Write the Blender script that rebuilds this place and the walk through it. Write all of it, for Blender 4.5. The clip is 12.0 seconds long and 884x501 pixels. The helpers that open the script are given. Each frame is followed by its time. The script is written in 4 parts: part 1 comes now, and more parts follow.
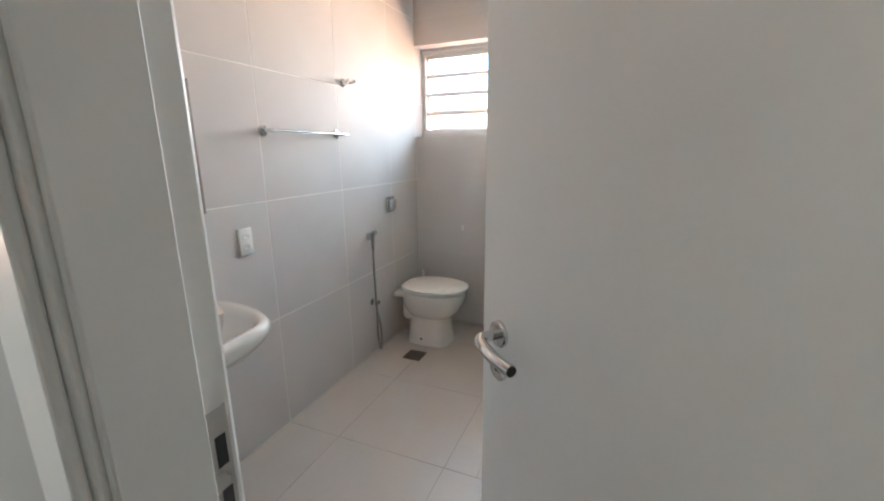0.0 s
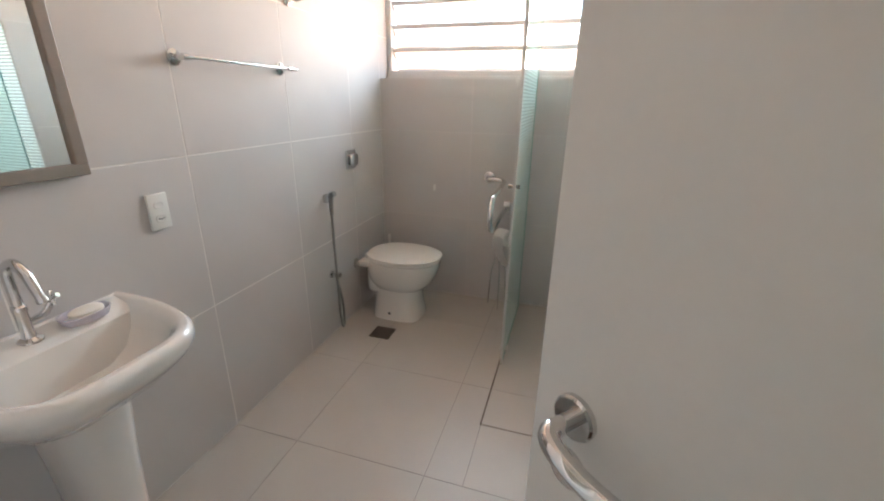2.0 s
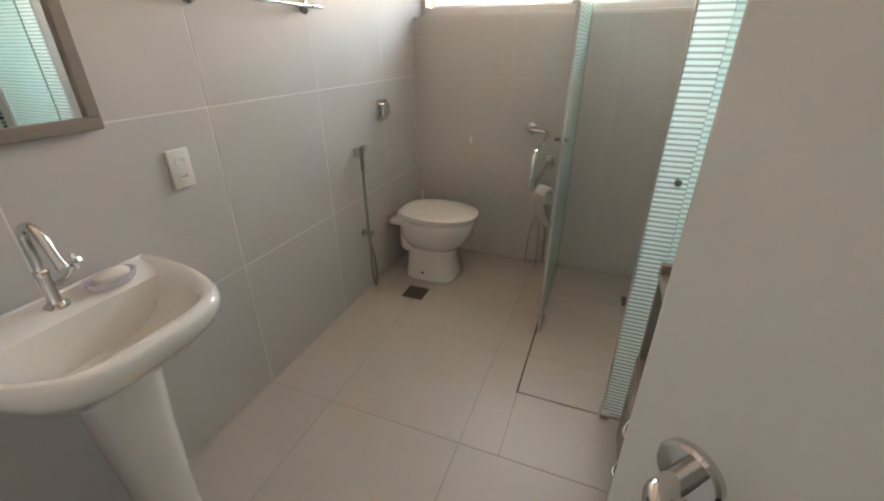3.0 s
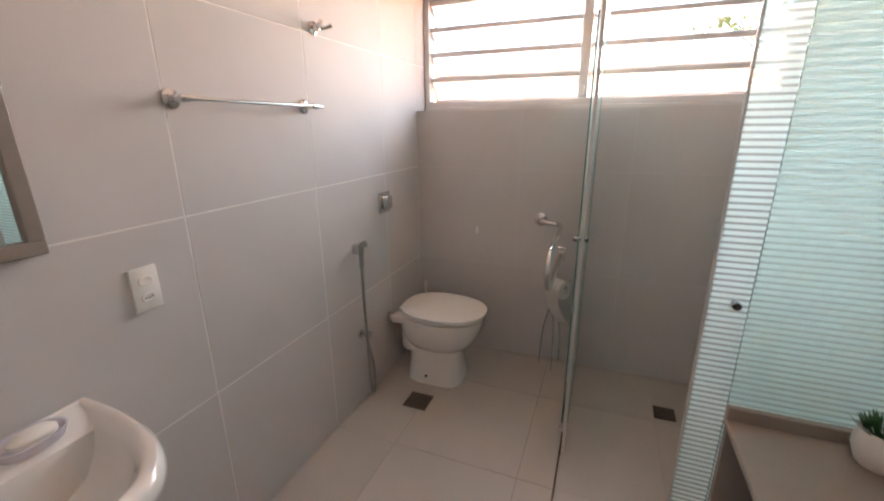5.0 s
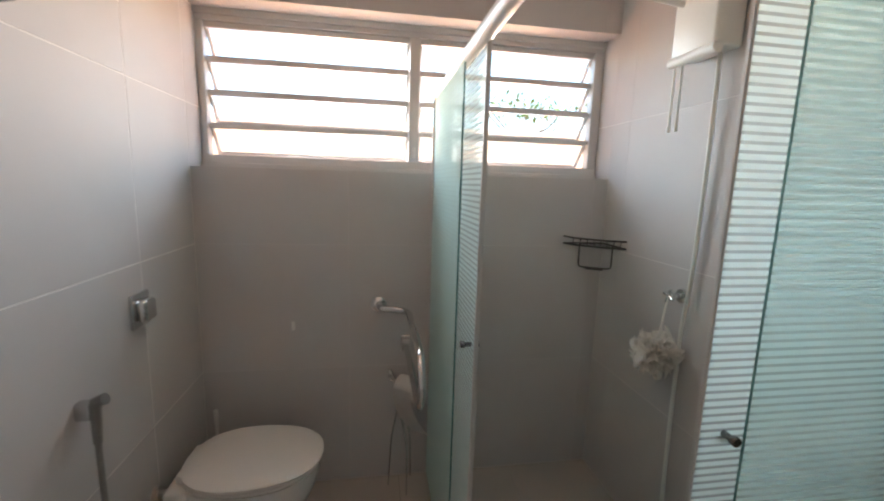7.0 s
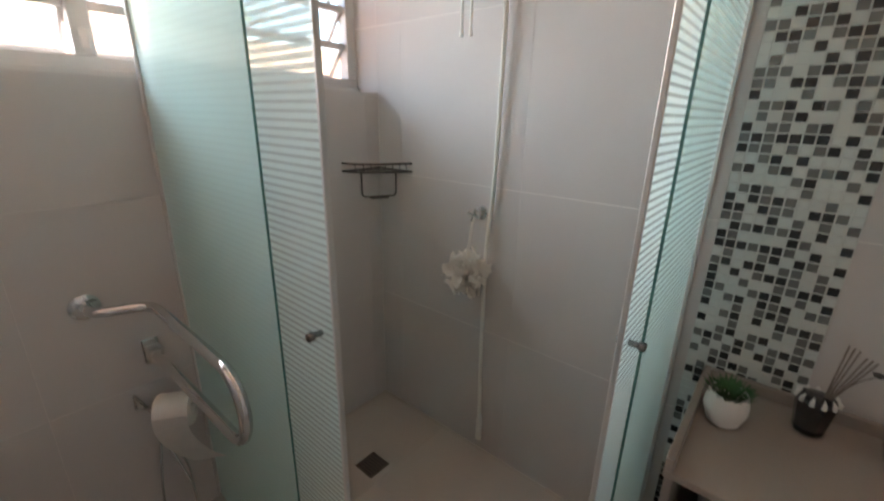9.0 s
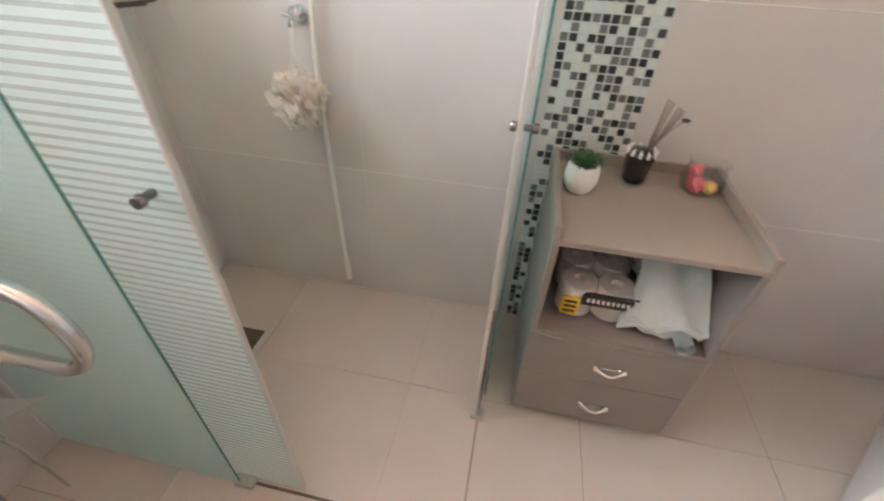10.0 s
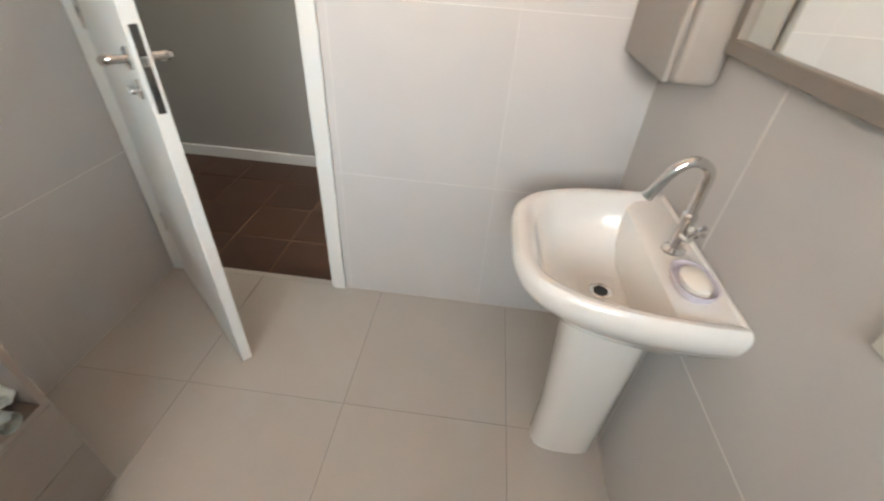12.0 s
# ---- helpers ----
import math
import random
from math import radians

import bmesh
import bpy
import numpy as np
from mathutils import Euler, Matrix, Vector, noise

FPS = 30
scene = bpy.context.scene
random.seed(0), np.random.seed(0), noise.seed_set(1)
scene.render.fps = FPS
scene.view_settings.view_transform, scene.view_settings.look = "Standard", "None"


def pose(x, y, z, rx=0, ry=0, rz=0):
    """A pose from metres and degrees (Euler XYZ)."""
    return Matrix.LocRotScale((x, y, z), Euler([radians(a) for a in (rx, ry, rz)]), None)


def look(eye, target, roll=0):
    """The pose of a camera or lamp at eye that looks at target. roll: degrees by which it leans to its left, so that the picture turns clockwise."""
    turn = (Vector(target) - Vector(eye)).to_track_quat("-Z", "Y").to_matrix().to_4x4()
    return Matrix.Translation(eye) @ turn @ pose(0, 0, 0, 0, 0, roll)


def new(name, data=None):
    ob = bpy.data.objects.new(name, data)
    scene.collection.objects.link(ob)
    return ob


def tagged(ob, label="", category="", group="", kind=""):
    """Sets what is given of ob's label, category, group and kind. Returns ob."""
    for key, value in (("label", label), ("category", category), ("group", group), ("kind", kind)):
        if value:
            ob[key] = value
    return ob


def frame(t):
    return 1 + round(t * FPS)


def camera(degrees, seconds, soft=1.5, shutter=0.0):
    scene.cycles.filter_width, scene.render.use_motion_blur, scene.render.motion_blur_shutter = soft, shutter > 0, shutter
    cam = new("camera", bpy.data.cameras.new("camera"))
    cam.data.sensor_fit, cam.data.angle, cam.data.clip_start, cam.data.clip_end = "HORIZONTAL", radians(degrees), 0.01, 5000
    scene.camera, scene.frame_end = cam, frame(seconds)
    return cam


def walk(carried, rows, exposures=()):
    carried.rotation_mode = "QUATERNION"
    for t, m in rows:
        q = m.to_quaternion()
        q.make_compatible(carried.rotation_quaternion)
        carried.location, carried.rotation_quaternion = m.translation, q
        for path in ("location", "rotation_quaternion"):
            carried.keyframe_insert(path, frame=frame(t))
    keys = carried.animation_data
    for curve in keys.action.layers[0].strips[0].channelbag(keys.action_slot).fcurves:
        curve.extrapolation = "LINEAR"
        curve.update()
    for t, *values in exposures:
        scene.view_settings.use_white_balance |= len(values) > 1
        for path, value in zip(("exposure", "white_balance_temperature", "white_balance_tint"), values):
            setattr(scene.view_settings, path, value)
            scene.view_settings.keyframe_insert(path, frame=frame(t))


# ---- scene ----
cam = camera(93.7, 12.0, soft=2.0, shutter=0.2)
PATH = [
    (0, (1.54, -0.14, 1.425), (0.785, 1.654, 0.96), -0.6),
    (0.5, (1.425, -0.048, 1.436), (0.828, 1.786, 0.909), 0.1),
    (1, (1.411, 0.031, 1.421), (0.881, 1.87, 0.841), 0.1),
    (1.5, (1.358, 0.094, 1.402), (0.867, 1.928, 0.775), 0.4),
    (2, (1.318, 0.189, 1.406), (0.774, 1.989, 0.724), 1.0),
    (2.5, (1.275, 0.251, 1.391), (0.634, 1.992, 0.644), 0.4),
    (2.7, (1.262, 0.279, 1.389), (0.62, 1.978, 0.551), 0.1),
    (4.3, (1.215, 0.384, 1.385), (0.49, 1.99, 0.44), -1.2),
    (4.5, (1.194, 0.42, 1.402), (0.478, 2.092, 0.57), -0.9),
    (5, (1.134, 0.532, 1.452), (0.433, 2.314, 0.876), -0.4),
    (5.5, (1.07, 0.692, 1.508), (0.405, 2.538, 1.121), -0.2),
    (6, (0.986, 0.824, 1.515), (0.539, 2.744, 1.182), 0.2),
    (6.5, (0.84, 0.949, 1.528), (0.784, 2.919, 1.189), 1.1),
    (7, (0.777, 1.053, 1.491), (1.1, 3.002, 1.177), 1.7),
    (7.2, (0.762, 1.105, 1.485), (1.239, 3.024, 1.189), 1.8),
    (8.8, (0.629, 1.494, 1.499), (2.045, 2.831, 1.04), 1.1),
    (9, (0.63, 1.532, 1.461), (2.091, 2.746, 0.833), 1.2),
    (9.5, (0.654, 1.631, 1.381), (2.167, 2.461, 0.37), 1.4),
    (10, (0.643, 1.723, 1.337), (2.18, 1.996, 0.087), 2.7),
    (10.5, (0.659, 1.683, 1.318), (2.107, 1.309, -0.01), 4.0),
    (11, (0.621, 1.618, 1.328), (1.757, 0.636, 0.008), 3.6),
    (11.5, (0.54, 1.534, 1.329), (1.224, 0.183, 0.023), 1.1),
    (12, (0.531, 1.584, 1.354), (0.645, -0.014, 0.156), 4.2),
]
# seconds, stops, kelvin
EXPOSURES = [
    (0.0, 5.0, 5900, 3), (1.0, 5.0, 6500, 8), (2.0, 4.95, 6400, 6), (2.5, 4.7, 6600, 3), (4.5, 4.95, 6900, 10), (5.0, 4.65, 6750, 14), (5.5, 4.35, 6700, 14), (6.5, 3.93, 6450, 10),
    (7.0, 4.05, 6400, 7), (8.8, 4.1, 6600, 9), (9.0, 4.2, 6600, 9), (9.5, 5.1, 6750, 11), (10.0, 5.65, 6800, 13), (10.5, 5.75, 6700, 13), (11.0, 5.55, 6700, 10), (11.5, 5.45, 6800, 7), (12.0, 5.25, 6850, 5)]
walk(cam, [(t, look(eye, target, roll)) for t, eye, target, roll in PATH], EXPOSURES)

# ---- world, sun and daylight ----
world = bpy.data.worlds.new("sky")
scene.world = world
world.use_nodes = True
wn = world.node_tree
sky = wn.nodes.new("ShaderNodeTexSky")
sky.sky_type, sky.sun_disc = "NISHITA", False
sky.sun_elevation, sky.sun_rotation = radians(47), radians(113)
wn.nodes["Background"].inputs["Strength"].default_value = 0.05
wn.links.new(sky.outputs[0], wn.nodes["Background"].inputs[0])

sun = new("sun", bpy.data.lights.new("sun", "SUN"))
sun.data.energy, sun.data.angle, sun.data.color = 2.2, radians(0.5), (1.0, 0.93, 0.84)
sun.matrix_world = look((6, -2.6, 7), (0, 0, 0))


def area_lamp(name, eye, target, sx, sy, power, colour, spread=180):
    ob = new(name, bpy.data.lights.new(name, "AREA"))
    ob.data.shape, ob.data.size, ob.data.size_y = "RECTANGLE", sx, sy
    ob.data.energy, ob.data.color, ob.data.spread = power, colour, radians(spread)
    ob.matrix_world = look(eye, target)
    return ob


# daylight in the window's opening: the sky's from above, the sunlit yard's from below
area_lamp("window_sky_light", (0.955, 3.26, 1.88), (0.955, 0.2, 0.95), 1.35, 0.54, 1.0, (0.87, 0.93, 1.0), 110)
area_lamp("window_yard_light", (0.955, 3.28, 1.86), (0.40, 1.2, 2.70), 1.35, 0.54, 0.66, (1.0, 0.57, 0.33), 84)
# added fill lamp that brightens the hall from beyond its unseen end
area_lamp("hall_fill_light", (-1.28, -0.44, 1.7), (1.5, -0.3, 1.9), 0.8, 0.7, 1.8, (1.0, 0.96, 0.90))


# ---- materials ----
def node_mat(name):
    m = bpy.data.materials.new(name)
    m.use_nodes = True
    nt = m.node_tree
    return m, nt, nt.nodes["Principled BSDF"], nt.nodes["Material Output"]


def surface(name, colour, rough=0.5, metal=0.0, vary=0.08, scale=6.0, grain=140.0, bump=0.05, random_tint=0.0,
            rough_vary=0.1, coat=0.0, spec=0.5, stretch=(1, 1, 1), sheen=0.0):
    """A painted, ceramic, wooden or metal surface: base colour with soft clouding, fine grain and relief."""
    m, nt, p, out = node_mat(name)
    N, L = nt.nodes.new, nt.links.new
    tc = N("ShaderNodeTexCoord")
    mp = N("ShaderNodeMapping")
    mp.inputs["Scale"].default_value = stretch
    L(tc.outputs["Object"], mp.inputs["Vector"])
    big, fine = N("ShaderNodeTexNoise"), N("ShaderNodeTexNoise")
    big.inputs["Scale"].default_value, big.inputs["Detail"].default_value = scale, 4
    fine.inputs["Scale"].default_value, fine.inputs["Detail"].default_value = grain, 3
    L(mp.outputs[0], big.inputs["Vector"])
    L(mp.outputs[0], fine.inputs["Vector"])
    mix = N("ShaderNodeMath")
    mix.operation = "MULTIPLY_ADD"
    L(big.outputs["Fac"], mix.inputs[0])
    mix.inputs[1].default_value = 0.7
    half = N("ShaderNodeMath")
    half.operation = "MULTIPLY"
    L(fine.outputs["Fac"], half.inputs[0])
    half.inputs[1].default_value = 0.3
    L(half.outputs[0], mix.inputs[2])
    last = mix.outputs[0]
    if random_tint:
        info, add = N("ShaderNodeObjectInfo"), N("ShaderNodeMath")
        add.operation = "MULTIPLY_ADD"
        L(info.outputs["Random"], add.inputs[0])
        add.inputs[1].default_value = random_tint
        L(last, add.inputs[2])
        last = add.outputs[0]
    ramp = N("ShaderNodeMapRange")
    ramp.inputs["From Min"].default_value, ramp.inputs["From Max"].default_value = 0.25, 0.75
    ramp.inputs["To Min"].default_value, ramp.inputs["To Max"].default_value = 1 - vary, 1 + vary
    L(last, ramp.inputs["Value"])
    col = N("ShaderNodeVectorMath")
    col.operation = "SCALE"
    col.inputs[0].default_value = colour
    L(ramp.outputs[0], col.inputs["Scale"])
    L(col.outputs[0], p.inputs["Base Color"])
    rr = N("ShaderNodeMapRange")
    rr.inputs["To Min"].default_value, rr.inputs["To Max"].default_value = max(rough - rough_vary, 0.02), rough + rough_vary
    L(big.outputs["Fac"], rr.inputs["Value"])
    L(rr.outputs[0], p.inputs["Roughness"])
    p.inputs["Metallic"].default_value = metal
    p.inputs["Coat Weight"].default_value = coat
    p.inputs["Specular IOR Level"].default_value = spec
    p.inputs["Sheen Weight"].default_value = sheen
    if bump:
        b = N("ShaderNodeBump")
        b.inputs["Strength"].default_value, b.inputs["Distance"].default_value = bump, 0.002
        L(fine.outputs["Fac"], b.inputs["Height"])
        L(b.outputs[0], p.inputs["Normal"])
    return m


def clear_glass(name, tint, rough=0.02, rim=0.6, face=0.035):
    m, nt, p, out = node_mat(name)
    N, L = nt.nodes.new, nt.links.new
    tr, gl, lw, mx = N("ShaderNodeBsdfTransparent"), N("ShaderNodeBsdfGlossy"), N("ShaderNodeLayerWeight"), N("ShaderNodeMixShader")
    pw, fr = N("ShaderNodeMath"), N("ShaderNodeMath")
    pw.operation, fr.operation = "POWER", "MULTIPLY_ADD"
    L(lw.outputs["Facing"], pw.inputs[0])
    pw.inputs[1].default_value = 5
    L(pw.outputs[0], fr.inputs[0])
    fr.inputs[1].default_value, fr.inputs[2].default_value = rim, face
    tr.inputs["Color"].default_value = (*tint, 1)
    gl.inputs["Roughness"].default_value = rough
    L(fr.outputs[0], mx.inputs[0])
    L(tr.outputs[0], mx.inputs[1])
    L(gl.outputs[0], mx.inputs[2])
    L(mx.outputs[0], out.inputs["Surface"])
    return m


def striped_glass(name, phase=0.0, gap=0.22):
    """Clear green-tinted glass with sandblasted horizontal stripes, 16.5 mm apart."""
    m, nt, p, out = node_mat(name)
    N, L = nt.nodes.new, nt.links.new
    tc, sep = N("ShaderNodeTexCoord"), N("ShaderNodeSeparateXYZ")
    L(tc.outputs["Object"], sep.inputs[0])
    div = N("ShaderNodeMath")
    div.operation = "DIVIDE"
    L(sep.outputs["Z"], div.inputs[0])
    div.inputs[1].default_value = 0.0165
    fract = N("ShaderNodeMath")
    fract.operation = "FRACT"
    shift = N("ShaderNodeMath")
    L(div.outputs[0], shift.inputs[0])
    shift.inputs[1].default_value = phase
    L(shift.outputs[0], fract.inputs[0])
    tri = N("ShaderNodeMath")
    tri.operation = "PINGPONG"
    L(fract.outputs[0], tri.inputs[0])
    tri.inputs[1].default_value = 0.5
    edge = N("ShaderNodeMapRange")
    edge.inputs["From Min"].default_value, edge.inputs["From Max"].default_value = 0.16, 0.22
    edge.inputs["To Min"].default_value, edge.inputs["To Max"].default_value = gap, 0.93
    L(tri.outputs[0], edge.inputs["Value"])
    tr, gl, lw, mx = N("ShaderNodeBsdfTransparent"), N("ShaderNodeBsdfGlossy"), N("ShaderNodeLayerWeight"), N("ShaderNodeMixShader")
    pw, fr = N("ShaderNodeMath"), N("ShaderNodeMath")
    pw.operation, fr.operation = "POWER", "MULTIPLY_ADD"
    L(lw.outputs["Facing"], pw.inputs[0])
    pw.inputs[1].default_value = 5
    L(pw.outputs[0], fr.inputs[0])
    fr.inputs[1].default_value, fr.inputs[2].default_value = 0.6, 0.035
    tr.inputs["Color"].default_value = (0.93, 0.97, 0.96, 1)
    gl.inputs["Roughness"].default_value = 0.03
    L(fr.outputs[0], mx.inputs[0])
    L(tr.outputs[0], mx.inputs[1])
    L(gl.outputs[0], mx.inputs[2])
    tl, df, mf = N("ShaderNodeBsdfTranslucent"), N("ShaderNodeBsdfDiffuse"), N("ShaderNodeMixShader")
    tl.inputs["Color"].default_value = (0.79, 0.895, 0.875, 1)
    df.inputs["Color"].default_value = (0.70, 0.80, 0.78, 1)
    mf.inputs[0].default_value = 0.22
    L(tl.outputs[0], mf.inputs[1])
    L(df.outputs[0], mf.inputs[2])
    whole = N("ShaderNodeMixShader")
    L(edge.outputs[0], whole.inputs[0])
    L(mx.outputs[0], whole.inputs[1])
    L(mf.outputs[0], whole.inputs[2])
    L(whole.outputs[0], out.inputs["Surface"])
    return m


M_TILE = surface("wall_tile", (0.585, 0.558, 0.540), 0.58, vary=0.05, scale=3, grain=220, bump=0.03, random_tint=0.15, spec=0.22)
M_FLOOR = surface("floor_tile", (0.50, 0.458, 0.41), 0.36, vary=0.06, scale=4, grain=200, bump=0.03, random_tint=0.15)
M_GROUT = surface("grout", (0.80, 0.77, 0.73), 0.9, vary=0.15, scale=9, grain=300, bump=0.2)
M_FGROUT = surface("floor_grout", (0.30, 0.265, 0.23), 0.9, vary=0.25, scale=12, grain=300, bump=0.2)
M_PAINT = surface("white_ceiling_paint", (0.80, 0.79, 0.77), 0.8, vary=0.03, scale=2, grain=260, bump=0.06)
M_HALL = surface("hall_wall_paint", (0.38, 0.37, 0.345), 0.8, vary=0.04, scale=2, grain=260, bump=0.08)
M_DOOR = surface("white_lacquer", (0.78, 0.775, 0.75), 0.34, vary=0.03, scale=5, grain=90, bump=0.04, rough_vary=0.06)
M_CERAMIC = surface("white_ceramic", (0.82, 0.795, 0.755), 0.07, vary=0.02, scale=5, grain=60, bump=0.0, rough_vary=0.03, coat=0.8)
M_SEAT = surface("white_plastic", (0.80, 0.78, 0.74), 0.38, vary=0.02, scale=8, grain=80, bump=0.01)
M_PLASTIC = surface("warm_white_plastic", (0.80, 0.79, 0.74), 0.4, vary=0.03, scale=10, grain=120, bump=0.02)
M_CHROME = surface("chrome", (0.68, 0.675, 0.67), 0.09, metal=1.0, vary=0.04, scale=20, grain=200, bump=0.0, rough_vary=0.05)
M_STEEL = surface("brushed_steel", (0.60, 0.58, 0.55), 0.30, metal=1.0, vary=0.08, scale=12, grain=260, bump=0.05)
M_HOSE = surface("grey_metal_hose", (0.36, 0.35, 0.33), 0.35, metal=0.9, vary=0.12, scale=40, grain=300, bump=0.2)
M_KNOB = surface("dark_chrome", (0.22, 0.215, 0.21), 0.22, metal=1.0, vary=0.08, scale=20, grain=200, bump=0.0)
M_DARKSTEEL = surface("dark_drain_metal", (0.16, 0.125, 0.10), 0.45, metal=0.6, vary=0.25, scale=30, grain=260, bump=0.2)
M_ALU = surface("pale_aluminium", (0.62, 0.61, 0.59), 0.42, metal=0.35, vary=0.05, scale=8, grain=200, bump=0.03)
M_WHITEALU = surface("white_rail", (0.76, 0.73, 0.69), 0.35, vary=0.05, scale=8, grain=160, bump=0.02)
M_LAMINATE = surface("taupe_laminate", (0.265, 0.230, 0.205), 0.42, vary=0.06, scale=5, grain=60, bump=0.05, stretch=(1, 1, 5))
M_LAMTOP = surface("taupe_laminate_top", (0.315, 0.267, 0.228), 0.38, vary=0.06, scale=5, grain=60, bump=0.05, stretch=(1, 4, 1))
M_FRAME = surface("taupe_frame", (0.25, 0.215, 0.185), 0.45, vary=0.12, scale=6, grain=80, bump=0.08, stretch=(1, 1, 4))
M_SHELFBOX = surface("taupe_cabinet", (0.36, 0.325, 0.29), 0.42, vary=0.06, scale=5, grain=60, bump=0.03)
M_BROWN = surface("brown_hall_tile", (0.052, 0.025, 0.0155), 0.33, vary=0.35, scale=9, grain=120, bump=0.12, random_tint=0.35)
M_BGROUT = surface("brown_grout", (0.15, 0.085, 0.055), 0.9, vary=0.2, scale=20, grain=300, bump=0.2)
M_BLACK = surface("black_rubber", (0.03, 0.03, 0.03), 0.5, vary=0.2, scale=30, grain=200, bump=0.05)
M_WIRE = surface("black_wire", (0.06, 0.055, 0.05), 0.45, vary=0.2, scale=40, grain=200, bump=0.05)
M_PAPER = surface("toilet_paper", (0.85, 0.82, 0.78), 0.95, vary=0.04, scale=30, grain=300, bump=0.35)
M_PUFF = surface("cream_net", (0.90, 0.86, 0.80), 0.9, vary=0.06, scale=60, grain=400, bump=0.1)
nt_ = M_PUFF.node_tree
glow_, both_ = nt_.nodes.new("ShaderNodeBsdfTranslucent"), nt_.nodes.new("ShaderNodeMixShader")
glow_.inputs["Color"].default_value = (0.92, 0.88, 0.82, 1)
both_.inputs[0].default_value = 0.5
nt_.links.new(nt_.nodes["Principled BSDF"].outputs[0], both_.inputs[1])
nt_.links.new(glow_.outputs[0], both_.inputs[2])
nt_.links.new(both_.outputs[0], nt_.nodes["Material Output"].inputs["Surface"])
M_TOWEL = surface("mint_terry", (0.60, 0.665, 0.64), 0.95, vary=0.10, scale=25, grain=420, bump=0.9, sheen=0.4)
M_GREEN = surface("plant_green", (0.045, 0.13, 0.04), 0.55, vary=0.45, scale=60, grain=300, bump=0.1)
M_POT = surface("white_pot", (0.80, 0.78, 0.74), 0.35, vary=0.04, scale=20, grain=160, bump=0.06)
M_DARKGLASS = surface("black_gems", (0.02, 0.02, 0.022), 0.12, vary=0.4, scale=40, grain=90, bump=0.15, coat=0.6)
M_PINK = surface("pink_soap", (0.72, 0.16, 0.20), 0.5, vary=0.1, scale=40, grain=200, bump=0.1)
M_YELLOW = surface("yellow_soap", (0.80, 0.58, 0.20), 0.5, vary=0.1, scale=40, grain=200, bump=0.1)
M_LABEL = surface("yellow_label", (0.80, 0.52, 0.03), 0.45, vary=0.05, scale=30, grain=200, bump=0.02)
M_PACK = surface("clear_wrapped_paper", (0.66, 0.63, 0.60), 0.25, vary=0.06, scale=40, grain=120, bump=0.2, coat=0.4)
M_REED = surface("dark_reed", (0.17, 0.135, 0.115), 0.7, vary=0.2, scale=60, grain=300, bump=0.1)
M_LILAC = surface("lilac_dish", (0.66, 0.62, 0.69), 0.2, vary=0.08, scale=40, grain=200, bump=0.02, coat=0.4)
M_SOAP = surface("white_soap", (0.84, 0.80, 0.73), 0.45, vary=0.04, scale=30, grain=200, bump=0.04)
M_TERRA = surface("terracotta_ground", (0.42, 0.21, 0.12), 0.85, vary=0.2, scale=3, grain=90, bump=0.2)
# colour of the added yard wall, peach so that its bounce warms the room
M_YARDWALL = surface("peach_bounce_wall", (0.52, 0.37, 0.27), 0.85, vary=0.06, scale=2, grain=120, bump=0.2)
M_LEAF = surface("garden_leaf", (0.10, 0.16, 0.03), 0.5, vary=0.4, scale=6, grain=60, bump=0.05)
M_MOS = [surface("mosaic_white", (0.63, 0.67, 0.64), 0.2, vary=0.04, scale=60, grain=200, bump=0.03, random_tint=0.2, coat=0.3),
         surface("mosaic_grey", (0.13, 0.135, 0.13), 0.16, vary=0.25, scale=60, grain=200, bump=0.05, random_tint=0.5, coat=0.5),
         surface("mosaic_black", (0.022, 0.024, 0.024), 0.14, vary=0.3, scale=60, grain=200, bump=0.05, random_tint=0.4, coat=0.5)]
M_MOSG = surface("mosaic_grout", (0.62, 0.65, 0.62), 0.9, vary=0.1, scale=30, grain=300, bump=0.2)
M_PANE = clear_glass("window_pane_glass", (0.95, 0.97, 0.96))
M_CLEAR = clear_glass("smooth_glass_face", (0.94, 0.985, 0.97))
M_JAR = clear_glass("jar_glass", (0.972, 0.976, 0.972), 0.06, 0.7, 0.04)
M_STRIPE = [striped_glass("striped_shower_glass", 0.0, 0.90), striped_glass("striped_shower_glass_side", 0.5, 0.60), striped_glass("striped_shower_glass_front", 0.15, 0.36), striped_glass("striped_shower_glass_corner", 0.35, 0.50)]
M_EDGE = surface("green_glass_edge", (0.20, 0.50, 0.43), 0.15, vary=0.15, scale=14, grain=80, bump=0.02)
M_DEDGE = surface("dark_glass_edge", (0.09, 0.22, 0.20), 0.2, vary=0.2, scale=14, grain=80, bump=0.02)
M_MIRROR = surface("mirror_silver", (0.90, 0.93, 0.91), 0.02, metal=1.0, vary=0.01, bump=0.0, rough_vary=0.01)


# ---- building helpers ----
def thing(name, base, label, category, group="", turn=0.0):
    ob = new(name)
    ob.location, ob.rotation_euler = base, (0, 0, radians(turn))
    ob.empty_display_size = 0.05
    return tagged(ob, label, category, group)


def root(ob):
    while ob.parent:
        ob = ob.parent
    return ob


